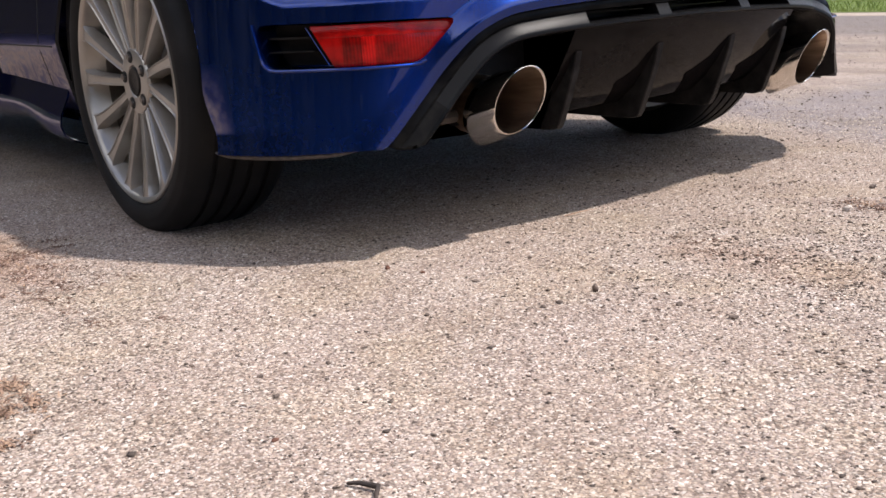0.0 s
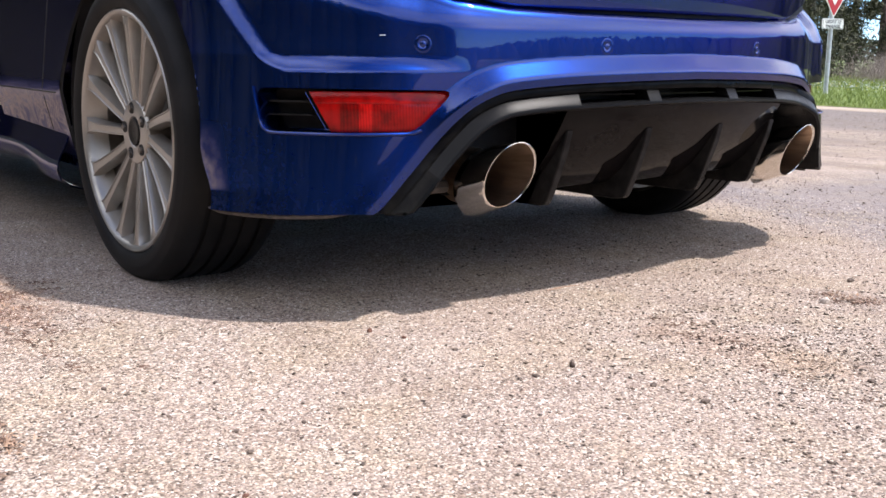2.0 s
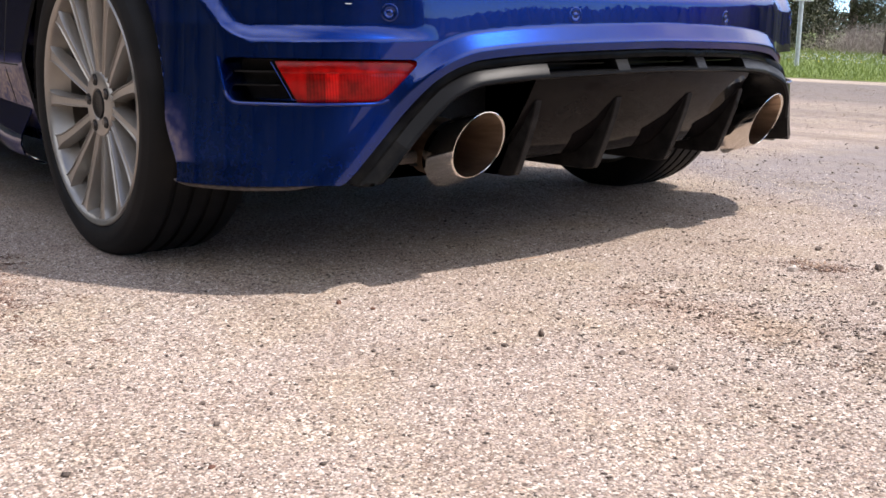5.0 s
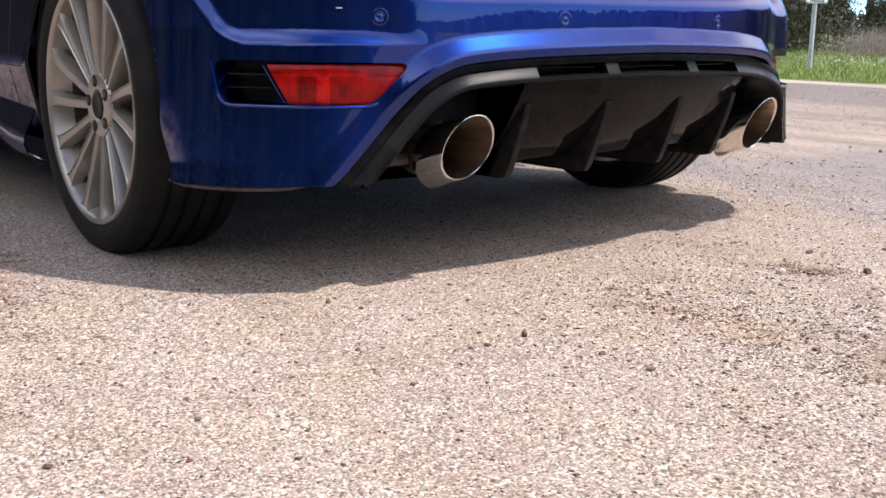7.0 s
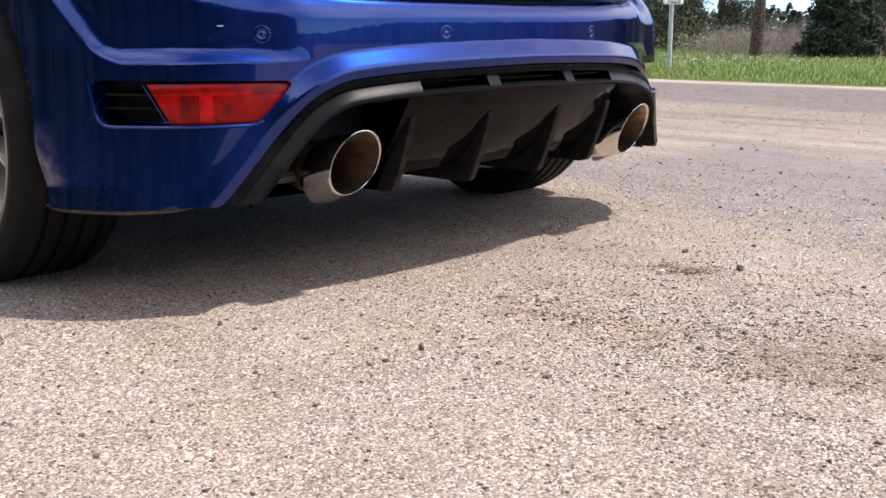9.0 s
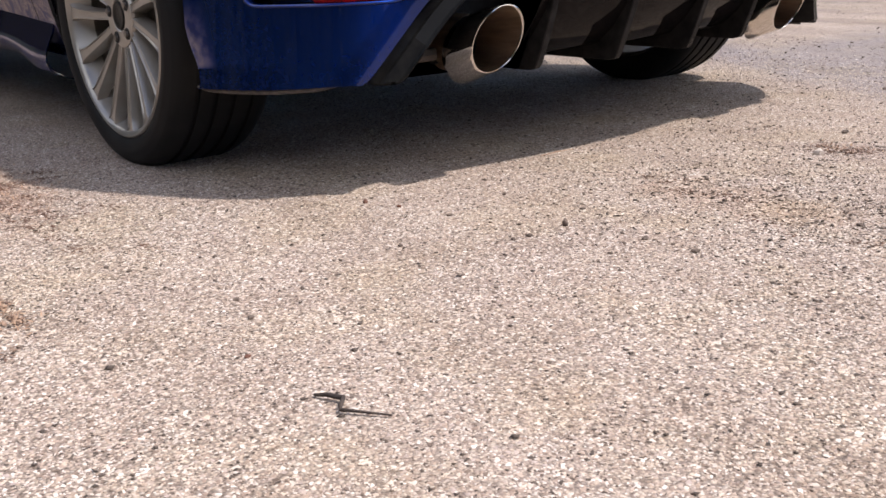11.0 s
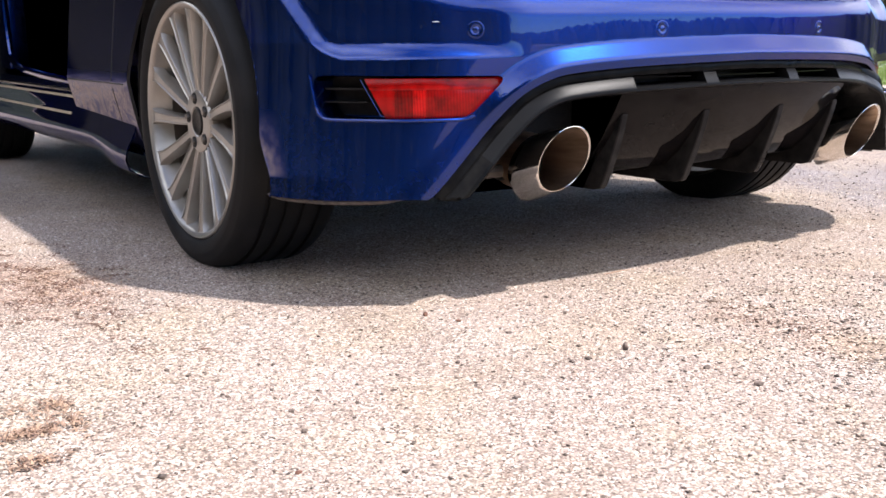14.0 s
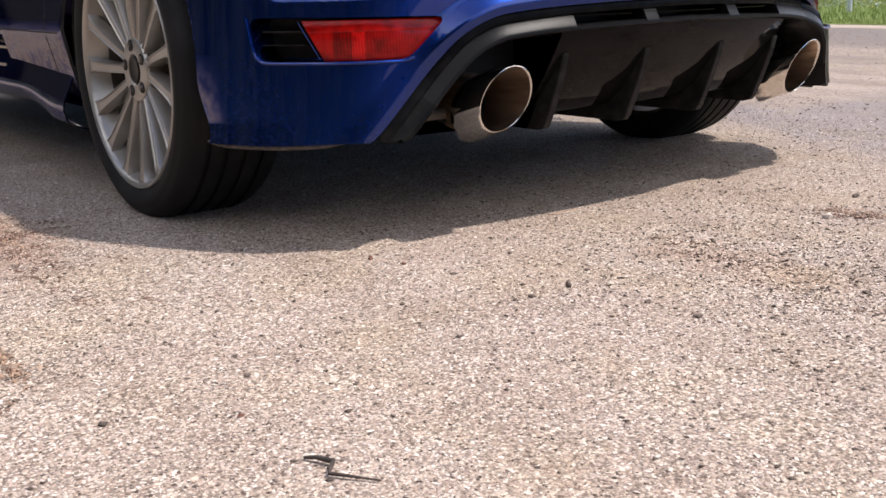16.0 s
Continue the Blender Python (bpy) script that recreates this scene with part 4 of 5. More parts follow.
def build_side(car):
    # sill skirt along the door opening
    for side in (-1, 1):
        bm = bmesh.new()
        prof = [(.850, .385), (.868, .381), (.876, .345), (.885, .300), (.897, .272), (.906, .258), (.911, .244), (.908, .228), (.894, .208), (.87, .192), (.84, .182)]
        rows = []
        for y in np.linspace(.40, 2.32, 30):
            flare = 0.02 * smooth_step(.75, .45, y)
            drop = 0.03 * smooth_step(.80, .48, y)
            rows.append([(side * (x + flare * smooth_step(.27, .2, z)), y, z - drop * smooth_step(.3, .2, z)) for x, z in prof])
        grid(bm, rows)
        bmesh.ops.recalc_face_normals(bm, faces=bm.faces)
        bmesh.ops.solidify(bm, geom=bm.faces[:], thickness=0.004)
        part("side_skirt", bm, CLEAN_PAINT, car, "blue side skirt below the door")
    # lines on the left sill
    for z, x in ((.338, -.8785), (.289, -.8905)):
        bm = bmesh.new()
        box(bm, (x - .0010, .99, z - .004), (x + .003, 2.25, z + .004))
        part("sill_strip", bm, BEIGE, car, "thin beige strip along the sill")
    bm = bmesh.new()
    box(bm, (-.884, .985, .352), (-.70, 2.16, .362), .003)
    part("sill_plate", bm, DULL, car, "dark scuffed sill plate")
    # front post of the door opening and its rolled flange
    bm = bmesh.new()
    box(bm, (-.862, 1.90, .40), (-.79, 2.15, .985), .012)
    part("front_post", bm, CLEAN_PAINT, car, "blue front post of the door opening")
    bm = bmesh.new()
    tube(bm, [(-.862, y, z) for y, z in curve_through([(1.93, .98), (1.90, .62), (1.87, .47), (1.82, .43), (1.70, .406), (1.42, .392), (1.20, .384), (.99, .378)], 6)], .013, 10)
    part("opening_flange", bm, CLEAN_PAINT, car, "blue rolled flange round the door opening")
    # panel gaps before the wheel arch
    left = ARC < 0
    s_at = lambda y: float(np.interp(-y, -PLAN[left, 1], ARC[left]))
    def line(points):
        b = bmesh.new()
        tube(b, [tail(q, z, skin(q, z) - .0006) for q, z in points], .0022, 6)
        part("panel_gap", b, UNDER, car, "dark panel gap")
    line([(s_at(y), .392) for y in np.linspace(.955, .40, 14)])
    line([(s_at(.505 - .02 * (z - .39)), z) for z in np.linspace(.24, .80, 22)])


def build_door(car):
    """The driver's door, swung wide open on its front hinge."""
    root = thing_part("open_door", car)
    root.matrix_basis = pose(-.885, 2.14, 0, 0, 0, -62)
    def skin_at(y, z):
        return -.02 + .03 * smooth_step(.35, .65, z) - .05 * smooth_step(.7, 1.0, z)
    for name, x0, material, label in (("door_skin", 0.0, PAINT, "blue outer skin"), ("door_trim", .085, CLOTH, "dark grey inner trim")):
        bm = bmesh.new()
        rows = []
        for z in np.linspace(.36, .98, 14):
            rows.append([(x0 + skin_at(y, z) * -1, y, z) for y in np.linspace(-1.13 + .05 * smooth_step(.6, .36, z), -.01, 14)])
        grid(bm, rows)
        bmesh.ops.recalc_face_normals(bm, faces=bm.faces)
        bmesh.ops.solidify(bm, geom=bm.faces[:], thickness=.035 if x0 else .045)
        part(name, bm, material, root, label)
    bm = bmesh.new()
    prism(bm, [(-1.08, .98), (-.06, .98), (-.55, 1.36), (-1.0, 1.38)], lambda p: (.045, p[0], p[1]), lambda p: (.051, p[0], p[1]))
    part("door_window", bm, GLASS, root, "tinted door window")


def build_seat(car):
    bm = bmesh.new()
    outline = [(-.84, .9875), (-.255, .9875), (-.255, 2.155), (-.80, 2.155)]
    va, vb = [bm.verts.new((x, y, .365)) for x, y in outline], [bm.verts.new((x, y, 1.34)) for x, y in outline]
    for i in range(3):
        bm.faces.new((va[i], va[i + 1], vb[i + 1], vb[i]))
    bm.faces.new(va), bm.faces.new(vb)
    bmesh.ops.solidify(bm, geom=bm.faces[:], thickness=0.003)
    part("cabin_lining", bm, CLOTH, car, "dark cabin lining")
    root = thing_part("front_seat", car)
    bm = bmesh.new()
    box(bm, (-.68, 1.05, .42), (-.22, 1.60, .58), .05)
    part("seat_cushion", bm, CLOTH, root)
    bm = bmesh.new()
    box(bm, (-.69, .92, .50), (-.21, 1.10, 1.15), .06)
    part("backrest", bm, CLOTH, root)


def build_wheel_house(car, side, y):
    bm = bmesh.new()
    rows = []
    for a in np.linspace(-10, 190, 30):
        c, s = math.cos(radians(a)), math.sin(radians(a))
        rows.append([(side * x, y + r * c, AXLE_Z + r * s) for x, r in ((.868, .425), (.886, .3765), (.86, .384), (.56, .384), (.56, .05))])
    grid(bm, rows)
    bmesh.ops.recalc_face_normals(bm, faces=bm.faces)
    bmesh.ops.solidify(bm, geom=bm.faces[:], thickness=0.003)
    part("wheel_arch_liner", bm, UNDER, car, "black felt wheel arch liner")


car = thing("car", "metallic blue three-door hatchback with a black diffuser and two exhausts", "car")
build_tail(car)
build_diffuser(car)
build_slots(car)
for side in (-1, 1):
    build_fog(car, side)
    build_tip(car, side)
    build_wheel_house(car, side, 0.0)
    build_wheel_house(car, side, 2.64)
for s in (-.622, -.240, .240, .71):
    build_sensor(car, s, .511)
# a short reflection beside the sensor, laid on as a thin white slab
bm = bmesh.new()
strip_solid(bm, -.700, -.689, .5245, .5258, skin(-.694, .525) - .001, skin(-.694, .525) + .0006, 1, 3)
part("painted_glint", bm, SIGN_WHITE, car, "small white dash standing for a reflection in the blue paint")
build_hull(car)
build_side(car)
build_door(car)
build_seat(car)
first = build_wheel()
first.parent = car
first.matrix_basis = pose(-.793, 0, AXLE_Z)
for m in (pose(.793, 0, AXLE_Z, 0, 0, 180), pose(-.793, 2.64, AXLE_Z), pose(.793, 2.64, AXLE_Z, 0, 0, 180)):
    copy_thing(first, m)

# ---------------------------------------------------------------- loose chips on the forecourt
def soup(name, verts, faces, material, smooth=False):
    """One mesh of many small pieces from arrays: verts (n, 3), faces (m, 3) or (m, 4)."""
    me = bpy.data.meshes.new(name)
    k = faces.shape[1]
    me.vertices.add(len(verts))
    me.vertices.foreach_set("co", np.ascontiguousarray(verts, np.float32).ravel())
    me.loops.add(faces.size)
    me.loops.foreach_set("vertex_index", np.ascontiguousarray(faces, np.int32).ravel())
    me.polygons.add(len(faces))
    me.polygons.foreach_set("loop_start", np.arange(0, faces.size, k, dtype=np.int32))
    me.update(calc_edges=True)
    me.validate()
    me.materials.append(material)
    if smooth:
        me.shade_smooth()
    return new(name, me)


def stones(name, at, size, material, rng, flat=0.30, sunk=False):
    """Angular stones at the places given, eight facets each; four where they sit sunk in the binder."""
    n = len(at)
    base = np.array([(1, 0, 0), (-1, 0, 0), (0, 1, 0), (0, -1, 0), (0, 0, 1), (0, 0, -1)], float)
    tri = np.array([(0, 2, 4), (2, 1, 4), (1, 3, 4), (3, 0, 4), (2, 0, 5), (1, 2, 5), (3, 1, 5), (0, 3, 5)])
    if sunk:
        base, tri = base[:5] - (0, 0, .25), tri[:4]
    k = len(base)
    v = np.repeat(base[None], n, 0) * rng.uniform(0.65, 1.25, (n, k, 1)) + rng.normal(0, 0.22, (n, k, 3))
    v[..., 2] *= flat
    v *= size[:, None, None] * 0.5
    a, b = rng.uniform(0, 2 * np.pi, n), rng.normal(0, 0.20, n)
    x, y, z = v[..., 0].copy(), v[..., 1].copy(), v[..., 2].copy()
    x, z = x * np.cos(b)[:, None] - z * np.sin(b)[:, None], x * np.sin(b)[:, None] + z * np.cos(b)[:, None]
    v[..., 0], v[..., 1], v[..., 2] = x * np.cos(a)[:, None] - y * np.sin(a)[:, None], x * np.sin(a)[:, None] + y * np.cos(a)[:, None], z
    v += at[:, None, :]
    f = (tri[None] + (np.arange(n) * k)[:, None, None]).reshape(-1, 3)
    return soup(name, v.reshape(-1, 3), f, material)


rng = np.random.default_rng(5)
NEAR = np.array((-1.7, -2.1))
pts = rng.uniform((-2.1, -2.05), (1.7, 0.9), (1500000, 2))
far = np.hypot(*(pts - NEAR).T)
keep = rng.uniform(0, 1, len(pts)) < np.clip((1.55 / far) ** 1.4, 0.0, 1.0) * 0.60 * np.clip((pts[:, 0] + 1.80) / .28, 0, 1) * np.clip((pts[:, 1] + 1.98) / .16, 0, 1) * np.clip((1.6 - pts[:, 0]) / .9, 0, 1) * ((pts[:, 0] < -.85) | (pts[:, 1] < .15))
pts = pts[keep]
size = np.clip(rng.lognormal(math.log(.0036), 0.34, len(pts)), .0020, .008)
at = np.column_stack([pts, GROUND + size * 0.07])
tagged(stones("gravel_chips", at, size, CHIPS, rng, flat=0.33, sunk=True), "pale beige, cream and greyish loose stone chips", "gravel", kind="stuff")
pts = np.concatenate([rng.uniform((-2.1, -1.7), (1.5, .6), (5600, 2)), rng.uniform((-.7, -1.75), (1.9, .3), (4500, 2)), rng.uniform((.9, -3.0), (6.5, 4.5), (5200, 2)), rng.normal((-.15, -1.1), (.25, .22), (2200, 2))])
size = np.clip(rng.lognormal(math.log(.0043), 0.38, len(pts)), .0025, .011) * np.clip(.9 + .25 * (pts[:, 0] - .3), 1.0, 1.9)
tagged(stones("dark_stones", np.column_stack([pts, GROUND + size * 0.15]), size, DARK_CHIPS, rng), "scattered small dark brown stones", "stones", kind="stuff")


def lone_stone(x, y, size, material, label, stretch=(1, 1, .7), seed=0):
    bm = bmesh.new()
    bmesh.ops.create_icosphere(bm, subdivisions=2, radius=size / 2)
    for v in bm.verts:
        v.co *= 1 + 0.35 * noise.noise(v.co * (3.0 / size) + Vector((seed, 0, 0)))
        v.co = Vector((v.co.x * stretch[0], v.co.y * stretch[1], v.co.z * stretch[2]))
    ob = new("stone", finish(bm, material, 20))
    ob.matrix_basis = pose(x, y, GROUND + size * stretch[2] * 0.3, 0, 0, seed * 50)
    return tagged(ob, label, "stone")


RUST = make_simple("rusty_stone", (0.10, 0.04, 0.025), (0.22, 0.11, 0.07), 90, 0.8)
PEBBLE = make_simple("dark_pebble", (0.065, 0.047, 0.037), (0.18, 0.135, 0.108), 120, 0.85)
PALE = make_simple("pale_stone", (0.36, 0.30, 0.25), (0.52, 0.45, 0.39), 60, 0.85)
lone_stone(-.730, -.669, .014, RUST, "reddish brown angular stone on the gravel", (1.3, .6, .6), 1)
lone_stone(-.587, -1.028, .013, PEBBLE, "grey brown pebble standing on the gravel", (.8, .7, 1.3), 2)
lone_stone(.132, -1.030, .021, PALE, "pale chipped stone on the gravel", (1, .8, .7), 7)
lone_stone(.282, -1.133, .020, PEBBLE, "dark brown stone on the gravel", (1.2, .8, .7), 8)
lone_stone(.308, -1.390, 0.010, PEBBLE, "dark brown stone on the gravel", (1, .8, .7), 9)
lone_stone(.352, -.955, .013, PEBBLE, "small dark stone on the gravel", (1, .8, .7), 10)
lone_stone(.959, -.713, 0.014, PEBBLE, "dark stone on the grey swept strip", (1.2, .8, .6), 11)
lone_stone(.769, -1.014, 0.011, PEBBLE, "dark stone on the grey swept strip", (1.1, .8, .6), 12)
lone_stone(1.243, -.685, 0.013, RUST, "rusty brown stone on the grey swept strip", (1, .8, .7), 13)
lone_stone(1.761, -.512, 0.014, PEBBLE, "black stone on the grey swept strip", (1, .8, .8), 14)
lone_stone(2.349, -.050, 0.019, PEBBLE, "black stone on the pale gravel", (1, .8, .8), 15)
for i, (x, y, d) in enumerate([(-.705, -.737, 9), (-.680, -.848, 10), (-.841, -.926, 9), (-.697, -1.026, 9), (-.667, -1.029, 11), (-.495, -.979, 9), (-.520, -.807, 9), (-.272, -1.354, 11), (-.553, -1.260, 13),
                               (-.555, -1.167, 12), (-1.075, -.768, 8), (-1.188, -.861, 7), (-1.141, -.965, 9), (-1.159, -1.039, 9), (-1.053, -.989, 8), (-1.217, -.698, 8), (-1.222, -1.148, 8), (-.144, -1.366, 11),
                               (.527, -1.040, 12), (.369, -.948, 12), (.188, -1.349, 12), (-.188, -1.000, 10)]):
    tagged(lone_stone(x, y, d * .001, RUST if i in (0, 16) else PEBBLE, "small dark pebble on the gravel", (1.1, .8, .6), 20 + i), group="dark pebbles")

def scuffs(name, starts, way, spread, length, per, size_mm, material, seed, label):
    """Short ragged trails of loosened crumbs."""
    r = np.random.default_rng(seed)
    a = math.atan2(way[1], way[0]) + r.normal(0, spread, len(starts))
    ln = length * r.uniform(.5, 1.3, len(starts))
    k = np.repeat(np.arange(len(starts)), per)
    t = r.uniform(-.5, .5, len(k)) * ln[k]
    p = np.asarray(starts)[k] + np.column_stack([np.cos(a[k]), np.sin(a[k])]) * t[:, None] + r.normal(0, .007, (len(k), 2))
    size = np.clip(r.lognormal(math.log(size_mm * .001), .35, len(k)), .002, .010)
    return tagged(stones(name, np.column_stack([p, GROUND + size * .12]), size, material, r), label, "stones", kind="stuff")


def trails(lines, width, per_metre, seed):
    """Loosened crumbs raked along short lines."""
    r = np.random.default_rng(seed)
    out = []
    for x0, y0, x1, y1 in lines:
        n = int(per_metre * math.hypot(x1 - x0, y1 - y0)) + 14
        t = np.clip(r.normal(.5, .34, n), -.35, 1.35)[:, None]
        out.append(np.array((x0, y0)) * (1 - t) + np.array((x1, y1)) * t + r.normal(0, width, (n, 2)) * (.5 + np.sin(np.clip(t, 0, 1) * 3.1)))
    return np.concatenate(out)


r = np.random.default_rng(44)
starts = np.concatenate([r.normal((-.20, -1.46), (.16, .16), (26, 2)), r.normal((.05, -1.22), (.14, .10), (10, 2))])
scuffs("dark_crumbs", starts, (.62, -.78), .30, .14, 24, 4.2, DARK_CHIPS, 45, "dark scuffed trails of loosened stone crumbs")
pts = trails([(-.275, -1.061, -.307, -1.131), (-.212, -1.128, -.210, -1.204), (-.346, -1.282, -.397, -1.398), (-.437, -1.300, -.436, -1.348), (-.297, -1.407, -.278, -1.450), (-.354, -1.431, -.360, -1.477),
              (.283, -1.063, .251, -1.169), (.036, -1.256, .049, -1.286), (.210, -.772, .329, -.794), (-.252, -1.066, -.257, -1.192), (-.176, -1.278, -.149, -1.402), (-.345, -1.427, -.283, -1.584),
              (-.428, -1.499, -.454, -1.611), (-.517, -1.655, -.518, -1.739), (-.475, -1.417, -.490, -1.498), (-.035, -1.323, -.059, -1.450)], .010, 480, 47)
size = np.clip(r.lognormal(math.log(.0038), .35, len(pts)), .0022, .008)
tagged(stones("raked_crumbs", np.column_stack([pts, GROUND + size * .12]), size, DARK_CHIPS, r), "dark trails of raked-up stone crumbs", "stones", kind="stuff")
starts = [(-.231 + (-.15) * t + r.normal(0, .03), -.913 - .46 * t + r.normal(0, .02)) for t in np.linspace(0, 1, 9)]
scuffs("brown_crumbs", np.concatenate([starts, r.normal((-1.20, -.05), (.07, .22), (80, 2)), r.normal((.20, -1.05), (.02, .05), (16, 2))]), (.4, -.9), .6, .06, 36, 4.2, RUST_CRUMBS, 46, "reddish brown earthy crumbs on the gravel")
bm = bmesh.new()
tube(bm, [(-.262, -.634, GROUND + .004), (-.220, -.640, GROUND + .007), (-.174, -.641, GROUND + .005)], [.0012, .0014, .0008], 6)
tagged(new("straw_stalk", finish(bm, STRAW, 60)), "thin pale straw stalk lying on the gravel", "straw")

# a crooked dark twig
bm = bmesh.new()
tube(bm, [(-1.2205, -1.292, .003), (-1.2137, -1.3051, .006), (-1.2051, -1.3239, .006), (-1.2150, -1.3345, .006), (-1.2205, -1.3420, .005), (-1.2059, -1.3633, .004), (-1.1881, -1.386, .003)], [.0020, .0026, .0029, .0027, .0023, .0016, .0010], 7)
for v in bm.verts:
    v.co += Vector((1, 1, .6)) * (.0011 * noise.noise(v.co * 160))
bmesh.ops.translate(bm, vec=(0, 0, GROUND), verts=bm.verts)
tagged(new("twig", finish(bm, STICK, 60)), "crooked dark brown twig lying on the gravel", "twig")


def dry_tuft(x, y, rx, ry, n, seed):
    """A flat matted patch of dead grass and bits of moss."""
    r = np.random.default_rng(seed)
    c = r.normal(0, 1, (n, 2)) * (rx, ry) + (x, y)
    a, ln = r.uniform(0, 2 * np.pi, n), r.uniform(.004, .013, n)
    d = np.column_stack([np.cos(a), np.sin(a)]) * ln[:, None]
    w = np.column_stack([-np.sin(a), np.cos(a)]) * r.uniform(.0008, .0022, n)[:, None]
    z0, z1 = GROUND + r.uniform(.001, .004, n), GROUND + r.uniform(.002, .007, n)
    v = np.stack([np.column_stack([c - w, z0]), np.column_stack([c + w, z0]), np.column_stack([c + d + w * .4, z1]), np.column_stack([c + d - w * .4, z1])], 1)
    f = np.arange(n * 4).reshape(n, 4)
    return tagged(soup("dry_grass", v.reshape(-1, 3), f, STRAW), "matted patch of dead brown grass on the gravel", "dry grass", kind="stuff")


dry_tuft(-1.412, -.800, .026, .034, 70, 1)
dry_tuft(-1.446, -.842, .024, .010, 240, 6)
dry_tuft(-1.391, -.751, .010, .012, 100, 7)
dry_tuft(-1.388, -.825, .005, .034, 80, 8)
dry_tuft(-1.462, -.940, .018, .010, 130, 2)
dry_tuft(-1.435, -.735, .022, .020, 60, 5)
dry_tuft(-1.20, -.05, .06, .16, 500, 3)
dry_tuft(.20, -1.04, .02, .05, 160, 4)


# ---------------------------------------------------------------- verge, sign and trees
bm = bmesh.new()
rows = []
for y in np.linspace(-60, 120, 91):
    e = 7.55 + 0.10 * noise.noise((y * .9, 0, 0)) + 0.22 * noise.noise((y * .22, 3, 0))
    rows.append([(e, y, .012), (e + .25, y, .03), (e + 1.2, y, .05), (e + 4, y, .05), (e + 14, y, .04), (e + 60, y, .02), (e + 400, y, .02)])
grid(bm, rows)
bmesh.ops.recalc_face_normals(bm, faces=bm.faces)
tagged(new("verge", finish(bm, SOIL)), "green grassy verge along the road", "verge", kind="structure")


def grass(name, n, lo, hi, height, seed, material, label):
    r = np.random.default_rng(seed)
    u = r.uniform(0, 1, n) ** 1.6
    c = np.column_stack([lo[0] + (hi[0] - lo[0]) * u, r.uniform(lo[1], hi[1], n)])
    h = height * r.uniform(.45, 1.3, n) * np.clip((c[:, 0] - lo[0] + .25) / .8, .35, 1)
    a = r.uniform(0, 2 * np.pi, n)
    w = np.column_stack([np.cos(a), np.sin(a), 0 * a]) * r.uniform(.002, .006, n)[:, None]
    lean = np.column_stack([r.normal(0, .35, (n, 2)) * h[:, None], h])
    p = np.column_stack([c, np.full(n, .02)])
    v = np.stack([p - w, p + w, p + lean * .55 + w * .7, p + lean * (1, 1, 1)], 1)
    f = np.array([(0, 1, 2), (0, 2, 3)])[None] + (np.arange(n) * 4)[:, None, None]
    return tagged(soup(name, v.reshape(-1, 3), f.reshape(-1, 3), material), label, "grass", kind="stuff")


grass("grass", 110000, (7.55, -3.0), (22.0, 15.0), .085, 11, GRASS, "lush green spring grass on the verge")
FLOWER = Nodes("flower_heads", Roughness=0.7)
FLOWER.link(FLOWER.ramp(FLOWER.add("NewGeometry").outputs["Random Per Island"], [(0.70, (0.68, 0.72, 0.78)), (0.80, (0.75, 0.60, 0.05))]), "Base Color")
FLOWER = FLOWER.mat
r = np.random.default_rng(8)
c = np.column_stack([r.uniform(8.0, 16, 700), r.uniform(-2, 13, 700), r.uniform(.06, .16, 700)])
c = np.concatenate([c, np.column_stack([r.normal(11.6, .7, 900), r.normal(5.0, .9, 900), r.uniform(.05, .16, 900)])])
tagged(stones("flowers", c, r.uniform(.007, .018, 1600), FLOWER, r, 0.7), "white and yellow wild flowers in the grass", "flowers", kind="stuff")


def leaf_cloud(centres, radii, count, leaf, seed, droop=0.0, slim=.16):
    """Small pointed leaves scattered in balls round the centres."""
    r = np.random.default_rng(seed)
    k = r.integers(0, len(centres), count)
    d = r.normal(0, 1, (count, 3))
    d /= np.linalg.norm(d, axis=1)[:, None]
    p = np.asarray(centres)[k] + d * (np.asarray(radii)[k] * r.uniform(0, 1, count) ** 0.45)[:, None] * (1, 1, .75)
    a = r.normal(0, 1, (count, 3)) + d * .8
    a[:, 2] -= droop
    a /= np.linalg.norm(a, axis=1)[:, None]
    b = np.cross(a, r.normal(0, 1, (count, 3)))
    b /= np.linalg.norm(b, axis=1)[:, None]
    s = leaf * r.uniform(.5, 1.5, count)[:, None]
    v = np.stack([p - a * s, p + b * s * slim, p + a * s, p - b * s * slim], 1)
    return v.reshape(-1, 3), np.arange(count * 4).reshape(count, 4)


